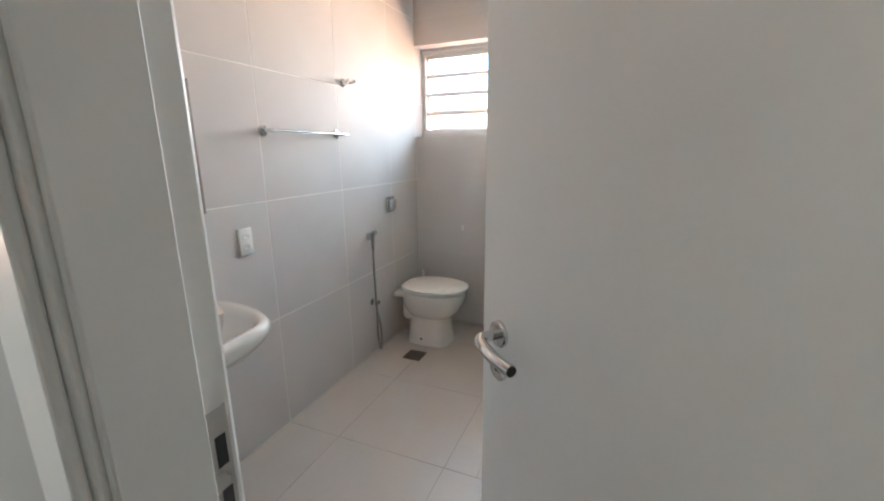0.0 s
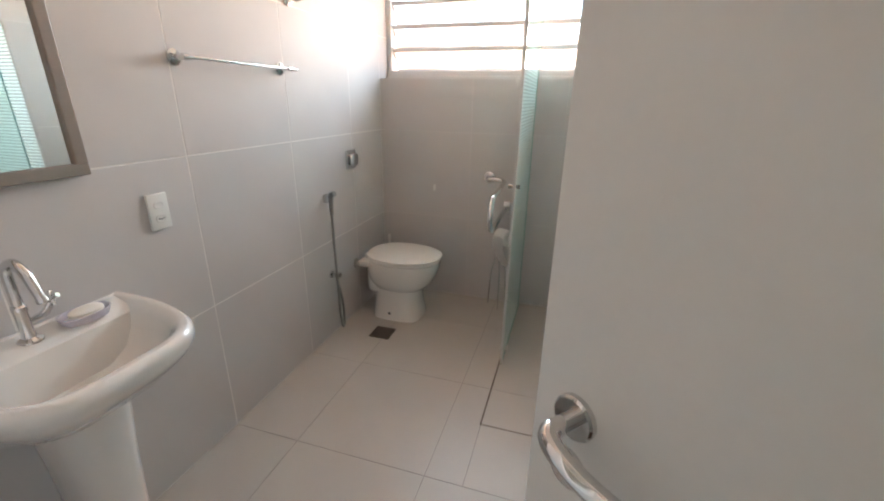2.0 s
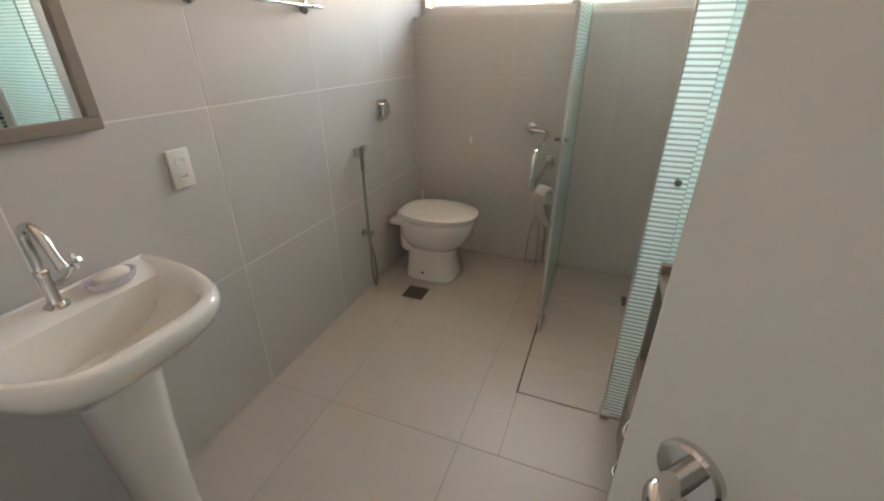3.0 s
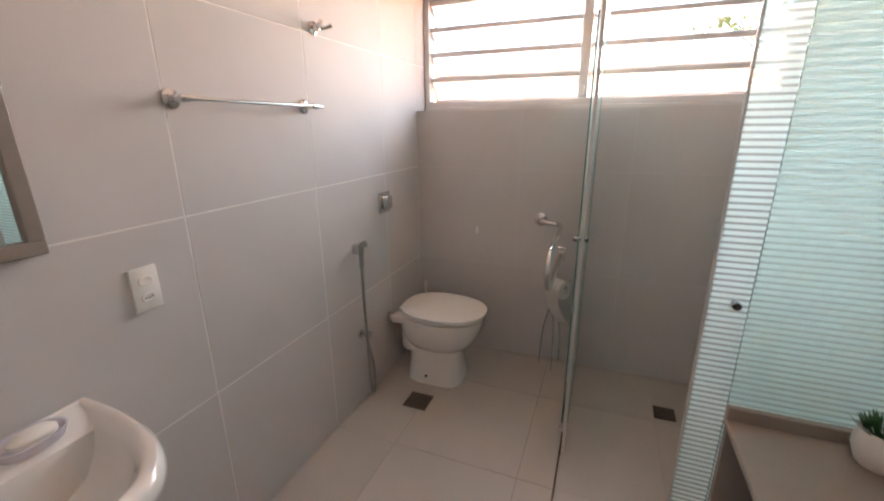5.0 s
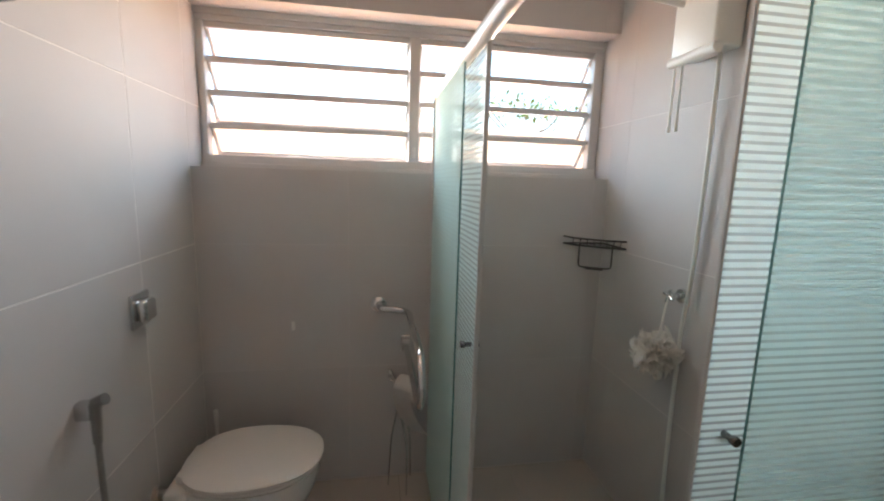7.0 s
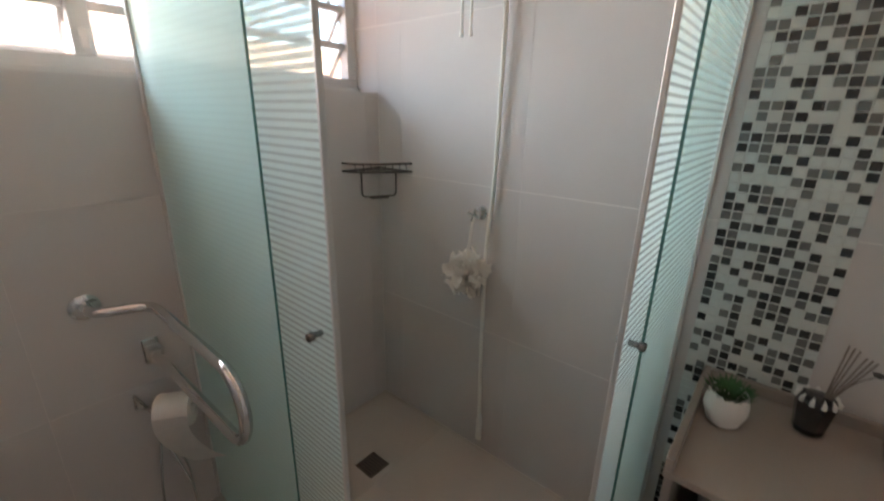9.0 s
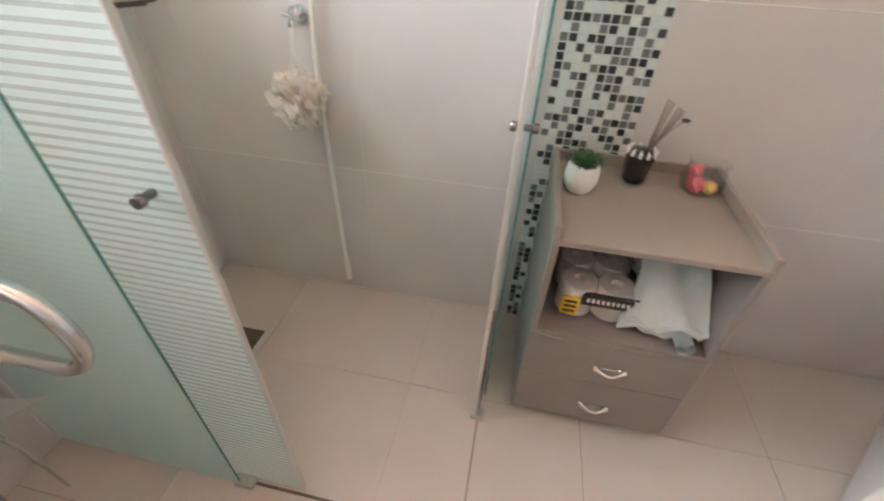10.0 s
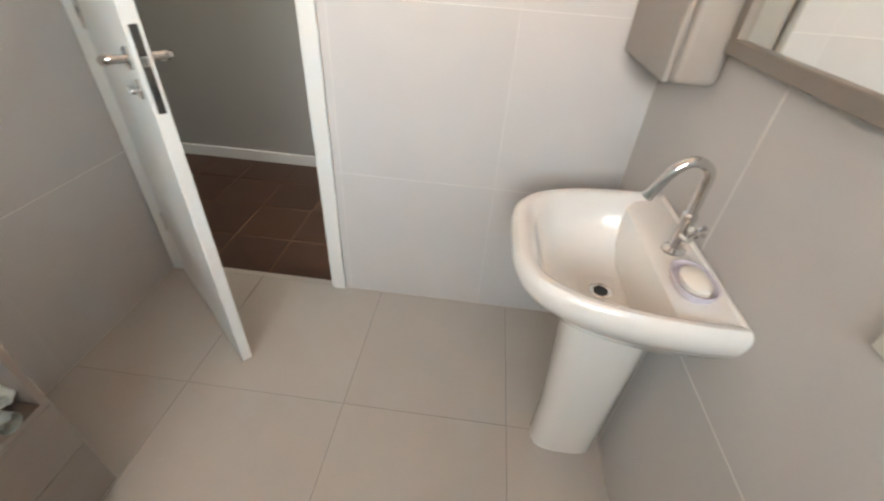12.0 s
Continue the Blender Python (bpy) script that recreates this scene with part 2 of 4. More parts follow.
def part(name, bm, material, parent=None, label="", smooth=False, local=False, recalc=True):
    """Links a bmesh as one mesh object. World coordinates unless local."""
    if parent and not local:
        bmesh.ops.translate(bm, verts=bm.verts, vec=-Vector(root(parent).location))
    if recalc:
        bmesh.ops.recalc_face_normals(bm, faces=bm.faces)
    me = bpy.data.meshes.new(name)
    bm.to_mesh(me)
    bm.free()
    for m in (material if isinstance(material, list) else [material]):
        me.materials.append(m)
    if smooth:
        for p in me.polygons:
            p.use_smooth = True
        me.set_sharp_from_angle(angle=radians(38))
    ob = new(name, me)
    if parent:
        ob.parent = parent
    if label:
        ob["label"] = label
    return ob


def box(x0, x1, y0, y1, z0, z1, bevel=0.0, segs=1, bm=None):
    bm = bm or bmesh.new()
    made = bmesh.ops.create_cube(bm, size=1)["verts"]
    for v in made:
        v.co = Vector(((x0 + x1) / 2 + v.co.x * (x1 - x0), (y0 + y1) / 2 + v.co.y * (y1 - y0), (z0 + z1) / 2 + v.co.z * (z1 - z0)))
    if bevel:
        edges = {e for v in made for e in v.link_edges}
        bmesh.ops.bevel(bm, geom=list(edges), offset=bevel, segments=segs, affect="EDGES", profile=0.5)
    return bm


def tube(points, radius, sides=10, bm=None, closed=False, caps=True, scale_y=1.0):
    """A round bar swept along points; radius may be a list."""
    bm = bm or bmesh.new()
    pts = [Vector(p) for p in points]
    n = len(pts)
    rings = []
    up = None
    for i, p in enumerate(pts):
        if closed:
            d = pts[(i + 1) % n] - pts[i - 1]
        else:
            d = pts[min(i + 1, n - 1)] - pts[max(i - 1, 0)]
        d.normalize()
        if up is None:
            up = d.orthogonal().normalized()
        side = d.cross(up).normalized()
        up = side.cross(d).normalized()
        r = radius[i] if isinstance(radius, (list, tuple)) else radius
        rings.append([bm.verts.new(p + (math.cos(a) * up + math.sin(a) * side * scale_y) * r)
                      for a in (2 * math.pi * k / sides for k in range(sides))])
    for i in range(n if closed else n - 1):
        a, b = rings[i], rings[(i + 1) % n]
        for k in range(sides):
            bm.faces.new((a[k], a[(k + 1) % sides], b[(k + 1) % sides], b[k]))
    if caps and not closed:
        bm.faces.new(rings[0])
        bm.faces.new(rings[-1])
    return bm


def rounded(points, radius=0.03, steps=5):
    """A polyline with its corners rounded."""
    pts = [Vector(p) for p in points]
    out = [pts[0]]
    for a, b, c in zip(pts, pts[1:], pts[2:]):
        r = min(radius, (a - b).length * 0.49, (c - b).length * 0.49)
        s, e = b + (a - b).normalized() * r, b + (c - b).normalized() * r
        for k in range(steps + 1):
            t = k / steps
            out.append((1 - t) ** 2 * s + 2 * t * (1 - t) * b + t * t * e)
    return out + [pts[-1]]


def smooth_line(points, steps=8):
    """A Catmull-Rom line through points."""
    p = [Vector(q) for q in points]
    p = [2 * p[0] - p[1]] + p + [2 * p[-1] - p[-2]]
    out = []
    for i in range(1, len(p) - 2):
        for k in range(steps):
            t = k / steps
            out.append(0.5 * (2 * p[i] + (p[i + 1] - p[i - 1]) * t + (2 * p[i - 1] - 5 * p[i] + 4 * p[i + 1] - p[i + 2]) * t * t
                              + (3 * p[i] - p[i - 1] - 3 * p[i + 1] + p[i + 2]) * t ** 3))
    return out + [p[-2]]


def lathe(profile, centre, sides=28, axis="z", bm=None, flute=0, depth=0.0):
    """A turned shape: profile of (radius, along) about an axis through centre."""
    bm = bm or bmesh.new()
    c = Vector(centre)
    rings = []
    for r, h in profile:
        ring = []
        for k in range(sides):
            a = 2 * math.pi * k / sides
            q = r * (1 + depth * math.cos(flute * a)) if flute else r
            u, v = q * math.cos(a), q * math.sin(a)
            ring.append(bm.verts.new(c + Vector({"z": (u, v, h), "x": (h, u, v), "y": (u, h, v)}[axis])))
        rings.append(ring)
    for a, b in zip(rings, rings[1:]):
        for k in range(sides):
            bm.faces.new((a[k], a[(k + 1) % sides], b[(k + 1) % sides], b[k]))
    if profile[0][0] > 1e-5:
        bm.faces.new(rings[0])
    if profile[-1][0] > 1e-5:
        bm.faces.new(rings[-1])
    bmesh.ops.remove_doubles(bm, verts=bm.verts, dist=1e-5)
    return bm


def loft(rings, bm=None, caps=True):
    bm = bm or bmesh.new()
    vs = [[bm.verts.new(p) for p in ring] for ring in rings]
    for a, b in zip(vs, vs[1:]):
        for k in range(len(a)):
            bm.faces.new((a[k], a[(k + 1) % len(a)], b[(k + 1) % len(a)], b[k]))
    if caps:
        bm.faces.new(vs[0])
        bm.faces.new(vs[-1])
    return bm


def minus(rect, holes):
    """Rectangle (u0, v0, u1, v1) less the holes, as rectangles."""
    out = [rect]
    for h in holes:
        nxt = []
        for u0, v0, u1, v1 in out:
            a0, b0, a1, b1 = max(u0, h[0]), max(v0, h[1]), min(u1, h[2]), min(v1, h[3])
            if a0 >= a1 or b0 >= b1:
                nxt.append((u0, v0, u1, v1))
                continue
            nxt += [(u0, v0, a0, v1), (a1, v0, u1, v1), (a0, v0, a1, b0), (a0, b1, a1, v1)]
        out = [r for r in nxt if r[2] - r[0] > 0.012 and r[3] - r[1] > 0.012]
    return out


# ---- the room: left wall x=0, right wall x=W, window wall y=L, door wall y=D ----
W, L_, D, H = 1.933, 3.0, 0.155, 2.60
DOOR = (1.121, 1.882, 2.11)
WIN = (0.0, W, 1.54, 2.22)
HALL_Y, HALL_X0, HALL_X1 = -1.06, -1.3, 3.4


def structure(name, rects, flat, label, material, category="wall"):
    """A wall of boxes: rects in the wall's own plane, flat maps (u0, v0, u1, v1) to box bounds."""
    bm = bmesh.new()
    for r in rects:
        box(*flat(r), bm=bm)
    ob = part(name, bm, material)
    return tagged(ob, label, category, kind="structure")


T = 0.0007
wall_left = structure("wall_west", [(D - 0.13, -0.1, L_ + 0.24, H)], lambda r: (-0.14, -T, r[0], r[2], r[1], r[3]),
                      "bathroom side wall clad in square grey-taupe porcelain tiles", M_GROUT)
wall_right = structure("wall_east", [(D - 0.13, -0.1, L_ + 0.24, H)], lambda r: (W + T, W + 0.14, r[0], r[2], r[1], r[3]),
                       "shower side wall in grey-taupe tiles with a mosaic strip", M_GROUT)
wall_back = structure("wall_north", minus((-T, -0.1, W + T, H), [(WIN[0] - 0.02, WIN[2] - 0.004, WIN[1] + 0.02, WIN[3] + 0.004)]),
                      lambda r: (r[0], r[2], L_ + T, L_ + 0.24, r[1], r[3]),
                      "grey-taupe tiled window wall with a wide high opening", M_GROUT)
wall_door = structure("wall_south", minus((HALL_X0, -0.1, HALL_X1, H), [(DOOR[0], -0.2, DOOR[1], DOOR[2])]),
                      lambda r: (r[0], r[2], D - 0.128, D - T, r[1], r[3]),
                      "wall with the doorway, tiled grey towards the bathroom", M_HALL)
tiled_back = structure("wall_south_bed", minus((-T, -0.002, W + T, H), [(DOOR[0], -0.2, DOOR[1], DOOR[2])]),
                       lambda r: (r[0], r[2], D - T, D - T + 0.0005, r[1], r[3]), "pale grout bed behind the tiles of the door wall", M_GROUT)
floor = structure("floor", [(-T, D - 0.035, W + T, L_ + T)], lambda r: (r[0], r[2], r[1], r[3], -0.1, -0.0015),
                  "bathroom floor of large beige-grey porcelain tiles", M_FGROUT, "floor")
hall_floor = structure("floor_hall", [(HALL_X0, HALL_Y, HALL_X1, D - 0.035)], lambda r: (r[0], r[2], r[1], r[3], -0.1, -0.006),
                       "hall floor of dark brown glazed tiles", M_BGROUT, "floor")
ceiling = structure("ceiling", [(-0.14, -0.13 + D, W + 0.14, L_ + 0.24)], lambda r: (r[0], r[2], r[1], r[3], H, H + 0.1),
                    "plain white painted bathroom ceiling", M_PAINT, "ceiling")
hall_ceiling = structure("ceiling_hall", [(HALL_X0, HALL_Y - 0.1, HALL_X1, D - 0.13)], lambda r: (r[0], r[2], r[1], r[3], H, H + 0.1),
                         "plain white painted hall ceiling", M_PAINT, "ceiling")
wall_hall = structure("wall_hall_far", [(HALL_X0, -0.1, HALL_X1, H)], lambda r: (r[0], r[2], HALL_Y - 0.1, HALL_Y, r[1], r[3]),
                      "plain grey-beige painted hall wall", M_HALL)
wall_hall_e = structure("wall_hall_east", [(HALL_Y - 0.1, -0.1, D - 0.13, H)], lambda r: (HALL_X1, HALL_X1 + 0.1, r[0], r[2], r[1], r[3]),
                        "plain grey-beige painted hall end wall", M_HALL)
# opening added in the unseen end wall so the fill lamp has a place
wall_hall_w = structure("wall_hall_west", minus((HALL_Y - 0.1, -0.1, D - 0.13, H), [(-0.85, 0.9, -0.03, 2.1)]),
                        lambda r: (HALL_X0 - 0.1, HALL_X0, r[0], r[2], r[1], r[3]), "unseen hall end wall with an opening added for the fill lamp", M_HALL)
tagged(part("baseboard_hall", box(HALL_X0, HALL_X1, HALL_Y + 0.001, HALL_Y + 0.017, -0.005, 0.075, 0.004), M_DOOR),
       "white painted baseboard along the hall wall", "baseboard", kind="structure")

# ---- door frame and door ----
casing = tagged(part("door_1_frame", bmesh.new(), M_DOOR), "white lacquered door frame with flat casings", "door frame", kind="structure")
for side, (a, b) in (("lining", (DOOR[0] - 0.002, DOOR[0] + 0.024)), ("lining", (DOOR[1] - 0.024, DOOR[1] + 0.002))):
    part(side, box(a, b, D - 0.132, D + 0.004, 0.0, DOOR[2], 0.002), M_DOOR, casing)
part("head_lining", box(DOOR[0] + 0.024, DOOR[1] - 0.024, D - 0.132, D + 0.004, DOOR[2] - 0.024, DOOR[2], 0.002), M_DOOR, casing)
for y0, y1 in ((D + 0.003, D + 0.016), (D - 0.145, D - 0.1315)):
    part("casing", box(DOOR[0] - 0.044, DOOR[0] + 0.012, y0, y1, 0.0, DOOR[2] + 0.05, 0.004, 2), M_DOOR, casing)
    part("casing", box(DOOR[1] - 0.012, DOOR[1] + 0.049, y0, y1, 0.0, DOOR[2] + 0.05, 0.004, 2), M_DOOR, casing)
    part("head_casing", box(DOOR[0] + 0.012, DOOR[1] - 0.012, y0, y1, DOOR[2] - 0.012, DOOR[2] + 0.05, 0.004, 2), M_DOOR, casing)
# stop strip and strike plate in the latch-side lining
part("stop", box(DOOR[0] + 0.024, DOOR[0] + 0.036, D - 0.125, D - 0.035, 0.0, DOOR[2] - 0.03, 0.002), M_DOOR, casing)
plate = part("strike_plate", box(DOOR[0] + 0.0238, DOOR[0] + 0.0262, D - 0.030, D - 0.004, 0.98, 1.15, 0.0008), M_STEEL, casing, "steel strike plate")
part("strike_hole", box(DOOR[0] + 0.0255, DOOR[0] + 0.0266, D - 0.024, D - 0.010, 1.075, 1.115), M_BLACK, plate)
part("strike_hole", box(DOOR[0] + 0.0255, DOOR[0] + 0.0266, D - 0.024, D - 0.010, 1.005, 1.045), M_BLACK, plate)

DOOR_OPEN = 41
door = thing("door_1", (DOOR[1] - 0.028, D + 0.016, 0.0), "white lacquered flush door standing ajar into the bathroom", "door", turn=180 - DOOR_OPEN)
tagged(door, kind="structure")
DW = 0.704
# the leaf runs along local +x from the hinge; local +y faces the hall
leaf = part("leaf", box(0.0, DW, -0.018, 0.018, 0.008, 2.075, 0.002, 2), M_DOOR, door, local=True)
HZ = 1.085


def door_handle(sign):
    y = 0.018 * sign
    rose = part("rose", lathe([(0.0, 0), (0.0265, 0), (0.0265, 0.006 * sign), (0.024, 0.009 * sign), (0.011, 0.0095 * sign), (0.0, 0.0095 * sign)],
                              (DW - 0.06, y, HZ), 28, "y"), M_CHROME, door, "round chrome rose", True, True)
    lever = rounded([(DW - 0.06, y + 0.006 * sign, HZ), (DW - 0.06, y + 0.048 * sign, HZ), (DW - 0.088, y + 0.054 * sign, HZ - 0.006),
                     (DW - 0.118, y + 0.048 * sign, HZ - 0.018), (DW - 0.158, y + 0.044 * sign, HZ - 0.020)], 0.022, 6)
    part("lever", tube(lever, [0.0105] * 2 + [0.0115] * (len(lever) - 2), 16), M_CHROME, door, "curved chrome lever", True, True)
    part("lever_end", lathe([(0.0, 0.001), (0.0095, 0.001), (0.0095, -0.0015), (0, -0.0015)], (DW - 0.1585, y + 0.044 * sign, HZ - 0.020), 16, "x"), M_BLACK, door, "", True, True)
    key = part("key_rose", lathe([(0.0, 0), (0.0255, 0), (0.0255, 0.005 * sign), (0.022, 0.0075 * sign), (0.0, 0.008 * sign)], (DW - 0.06, y, HZ - 0.072), 28, "y"),
               M_CHROME, door, "round chrome key rose", True, True)
    if sign > 0:
        part("keyhole", lathe([(0, 0.0078), (0.005, 0.0078), (0.005, 0.0088), (0, 0.0088)], (DW - 0.06, y, HZ - 0.072), 12, "y"), M_BLACK, key, "", True, True)
    else:
        part("turn_knob", box(DW - 0.082, DW - 0.038, y - 0.028, y - 0.008, HZ - 0.079, HZ - 0.065, 0.005, 2), M_CHROME, key, "", True, True)


door_handle(1)
door_handle(-1)
latch = part("latch_plate", box(DW - 0.001, DW + 0.0018, -0.009, 0.009, 0.965, 1.165, 0.0008), M_KNOB, door, "dark steel latch plate", False, True)
part("latch_bolt", box(DW + 0.0015, DW + 0.010, -0.007, 0.007, 1.075, 1.10, 0.003), M_CHROME, latch, "", False, True)
part("dead_bolt", box(DW + 0.0015, DW + 0.004, -0.006, 0.006, 1.0, 1.03, 0.001), M_BLACK, latch, "", False, True)
for z in (0.25, 1.05, 1.85):
    part("hinge", tube([(0.004, -0.022, z), (0.004, -0.022, z + 0.085)], 0.006, 10, box(0.004, 0.034, -0.0202, -0.0178, z, z + 0.085)), M_STEEL, door, "small steel hinge", True, True)

# ---- window ----
window = tagged(part("window_1", bmesh.new(), M_ALU), "wide pale aluminium louvre window with tilted clear panes", "window", kind="structure")
WY = L_ + 0.135
x0, x1, z0, z1 = WIN
FB, FT, FL, FR = 0.058, 0.048, 0.032, 0.050
part("window_frame", box(x0 + 0.001, x1 - 0.001, WY, WY + 0.055, z0 - 0.002, z0 + FB, 0.003), M_ALU, window, "bottom rail")
part("window_frame", box(x0 + 0.001, x1 - 0.001, WY, WY + 0.055, z1 - FT, z1 + 0.002, 0.003), M_ALU, window, "top rail")
part("window_frame", box(x0 + 0.001, x0 + FL, WY, WY + 0.055, z0 + FB, z1 - FT, 0.003), M_ALU, window)
part("window_frame", box(x1 - FR, x1 - 0.001, WY, WY + 0.055, z0 + FB, z1 - FT, 0.003), M_ALU, window)
part("frame_lip", box(x0 + 0.001, x1 - 0.001, WY - 0.012, WY + 0.001, z1 - 0.026, z1 + 0.001, 0.002), M_ALU, window)
part("frame_lip", box(x0 + 0.001, x1 - 0.001, WY - 0.012, WY + 0.001, z0 + 0.001, z0 + 0.022, 0.002), M_ALU, window)
MU0, MU1 = 0.941, 0.991
part("mullion", box(MU0, MU1, WY - 0.002, WY + 0.057, z0 + FB, z1 - FT, 0.003), M_ALU, window)
part("window_sill", box(x0 + 0.0005, x1 - 0.0005, L_ + 0.0005, WY + 0.001, z0 - 0.012, z0, 0.002), M_TILE, window, "grey-taupe tiled sill")
part("lintel_trim", box(x0 + 0.0005, x1 - 0.0005, L_ + 0.0005, WY + 0.001, z1, z1 + 0.012, 0.002), M_TILE, window)
part("catch", box(0.957, 0.975, WY - 0.016, WY - 0.001, z0 + 0.075, z0 + 0.125, 0.004, 2), M_WHITEALU, window, "small white window catch")
rows = 4
pitch = (z1 - FT - z0 - FB) / rows
tilt = radians(38)
for bx0, bx1 in ((x0 + FL, MU0), (MU1, x1 - FR)):
    for k in range(rows):
        zb = z0 + FB + pitch * k
        # the top edge hangs in the frame and the bottom edge swings outwards
        ty, tz, by, bz = WY + 0.022, zb + pitch - 0.004, WY + 0.022 + math.sin(tilt) * pitch * 1.12, zb + pitch - 0.004 - math.cos(tilt) * pitch * 1.14
        bm = bmesh.new()
        for dy in (0.0, 0.004):
            q = [bm.verts.new(p) for p in ((bx0 + 0.006, ty + dy, tz), (bx1 - 0.006, ty + dy, tz), (bx1 - 0.006, by + dy, bz), (bx0 + 0.006, by + dy, bz))]
            bm.faces.new(q if dy else q[::-1])
        pane = part("pane", bm, M_PANE, window, "clear tilted pane", recalc=False)
        pane.visible_shadow = False
        part("pane_rail", box(bx0 + 0.004, bx1 - 0.004, ty - 0.008, ty + 0.012, tz - 0.022, tz + 0.004, 0.002), M_ALU, pane)
        part("pane_rail", box(bx0 + 0.004, bx1 - 0.004, by - 0.006, by + 0.008, bz - 0.004, bz + 0.010, 0.002), M_ALU, pane)
        for xs in (bx0 + 0.006, bx1 - 0.006):
            part("pane_arm", tube([(xs, ty + 0.002, tz), (xs, by + 0.002, bz)], 0.010, 6), M_ALU, pane)

# ---- outside: ground to the horizon, an added yard wall bouncing peach light, a bush ----
gm = bmesh.new()
bmesh.ops.create_grid(gm, x_segments=8, y_segments=8, size=900)
bmesh.ops.translate(gm, verts=gm.verts, vec=(0, 0, -0.12))
tagged(part("ground", gm, M_TERRA), "sunlit terracotta-coloured yard ground", "ground", kind="structure")
tagged(part("bounce_wall", box(-7, 9, 6.4, 6.6, -0.12, 2.2, 0.01), M_YARDWALL), "sunlit peach wall added across the yard to warm the window light", "wall", kind="structure")
BX, BY = 3.4, 8.2
bush = thing("garden_tree", (BX, BY, -0.12), "thin leafy yellow-green tree behind the yard wall", "tree")
part("trunk", tube([(BX, BY, -0.12), (BX + 0.05, BY, 1.2), (BX - 0.03, BY, 2.4)], [0.06, 0.045, 0.03], 8), M_REED, bush)
for k in range(7):
    a = k * 0.9
    part("limb", tube([(BX - 0.02, BY, 1.6 + 0.12 * k), (BX + 0.5 * math.cos(a), BY + 0.2 * math.sin(a), 2.5), (BX + 1.1 * math.cos(a), BY + 0.4 * math.sin(a), 3.0)], [0.025, 0.016, 0.006], 6), M_REED, bush)
lm = bmesh.new()
for k in range(420):
    a, r = random.uniform(0, 6.28), random.random() ** 0.6
    c = Vector((BX + 1.35 * r * math.cos(a), BY + 0.5 * r * math.sin(a), 2.80 + random.gauss(0, 0.10)))
    e = Euler((random.uniform(-1, 1), random.uniform(-1, 1), random.uniform(0, 6.28))).to_matrix()
    s_ = random.uniform(0.04, 0.08)
    vs = [lm.verts.new(c + e @ Vector(p) * s_) for p in ((-1, 0, 0), (-0.2, 0.38, 0.06), (1, 0, 0.16), (-0.2, -0.38, 0.06))]
    lm.faces.new(vs)
tagged(part("leaves", lm, M_LEAF, bush, recalc=False), kind="stuff")

# ---- shower enclosure ----
GX, GY, GZ = 1.062, 1.709, 1.872
screen = thing("shower_enclosure", (GX, GY, 0.0), "corner shower enclosure of striped frosted glass with sliding doors half open", "shower enclosure")


def glass_pane(name, a0, a1, at, along, label):
    """A standing pane 6 mm thick with green polished edges."""
    lo, hi = at - 0.003, at + 0.003
    b = (lo, hi, a0, a1) if along == "y" else (a0, a1, lo, hi)
    bm = box(*b, 0.012, GZ)
    bmesh.ops.recalc_face_normals(bm, faces=bm.faces)
    for f in bm.faces:
        n = f.normal
        side = n.x if along == "y" else n.y
        f.material_index = 0 if side < -0.9 else 2 if side > 0.9 else 1
    ob = part(name, bm, [M_STRIPE[(0 if along == "y" else 3) if name == "fixed_pane" else 1 if along == "y" else 2], M_EDGE if name == "sliding_pane" else M_DEDGE, M_CLEAR], screen, label)
    return ob


fix_a = glass_pane("fixed_pane", 2.37, L_ - 0.004, GX - 0.012, "y", "fixed striped pane at the window wall")
sl_a = glass_pane("sliding_pane", 2.183, 2.92, GX + 0.012, "y", "sliding striped pane pushed open")
fix_b = glass_pane("fixed_pane", 1.500, W - 0.002, GY - 0.012, "x", "fixed striped pane beside the cabinet")
sl_b = glass_pane("sliding_pane", 1.418, W - 0.06, GY + 0.012, "x", "sliding striped pane pushed open")
part("edge_profile", box(GX + 0.005, GX + 0.019, 2.175, 2.1832, 0.012, GZ, 0.002), M_ALU, sl_a, "thin pale edge profile")
part("edge_profile", box(1.4115, 1.4182, GY + 0.006, GY + 0.018, 0.012, GZ, 0.002), M_ALU, sl_b, "thin greenish edge seal")
part("header_rail", tube([(GX, L_ - 0.001, 1.885), (GX, GY - 0.02, 1.885)], 0.024, 16), M_WHITEALU, screen, "white tubular top rail", True)
part("header_rail", tube([(GX - 0.02, GY, 1.885), (W - 0.001, GY, 1.885)], 0.024, 16), M_WHITEALU, screen, "white tubular top rail", True)
part("corner_cap", lathe([(0, -0.03), (0.028, -0.03), (0.03, 0), (0.028, 0.03), (0, 0.03)], (GX, GY, 1.885), 18), M_WHITEALU, screen, "", True)
part("floor_track", box(GX - 0.006, GX + 0.002, GY - 0.004, L_ - 0.004, -0.001, 0.0045, 0.001), M_DARKSTEEL, screen, "thin dark sealant line")
part("floor_track", box(GX + 0.002, W, GY - 0.004, GY + 0.003, -0.001, 0.002), M_FGROUT, screen)
part("guide", box(1.405, 1.442, GY - 0.022, GY + 0.026, 0.0, 0.022, 0.003), M_STEEL, screen, "small steel floor guide")
part("guide", box(GX - 0.024, GX + 0.024, 2.325, 2.385, 0.0, 0.018, 0.003), M_STEEL, screen, "small steel floor guide")
part("wall_channel", box(GX - 0.022, GX + 0.0, L_ - 0.014, L_ + 0.001, 0.012, GZ, 0.001), M_ALU, screen)
part("wall_channel", box(W - 0.014, W + 0.001, GY - 0.024, GY + 0.0, 0.012, GZ, 0.001), M_ALU, screen)


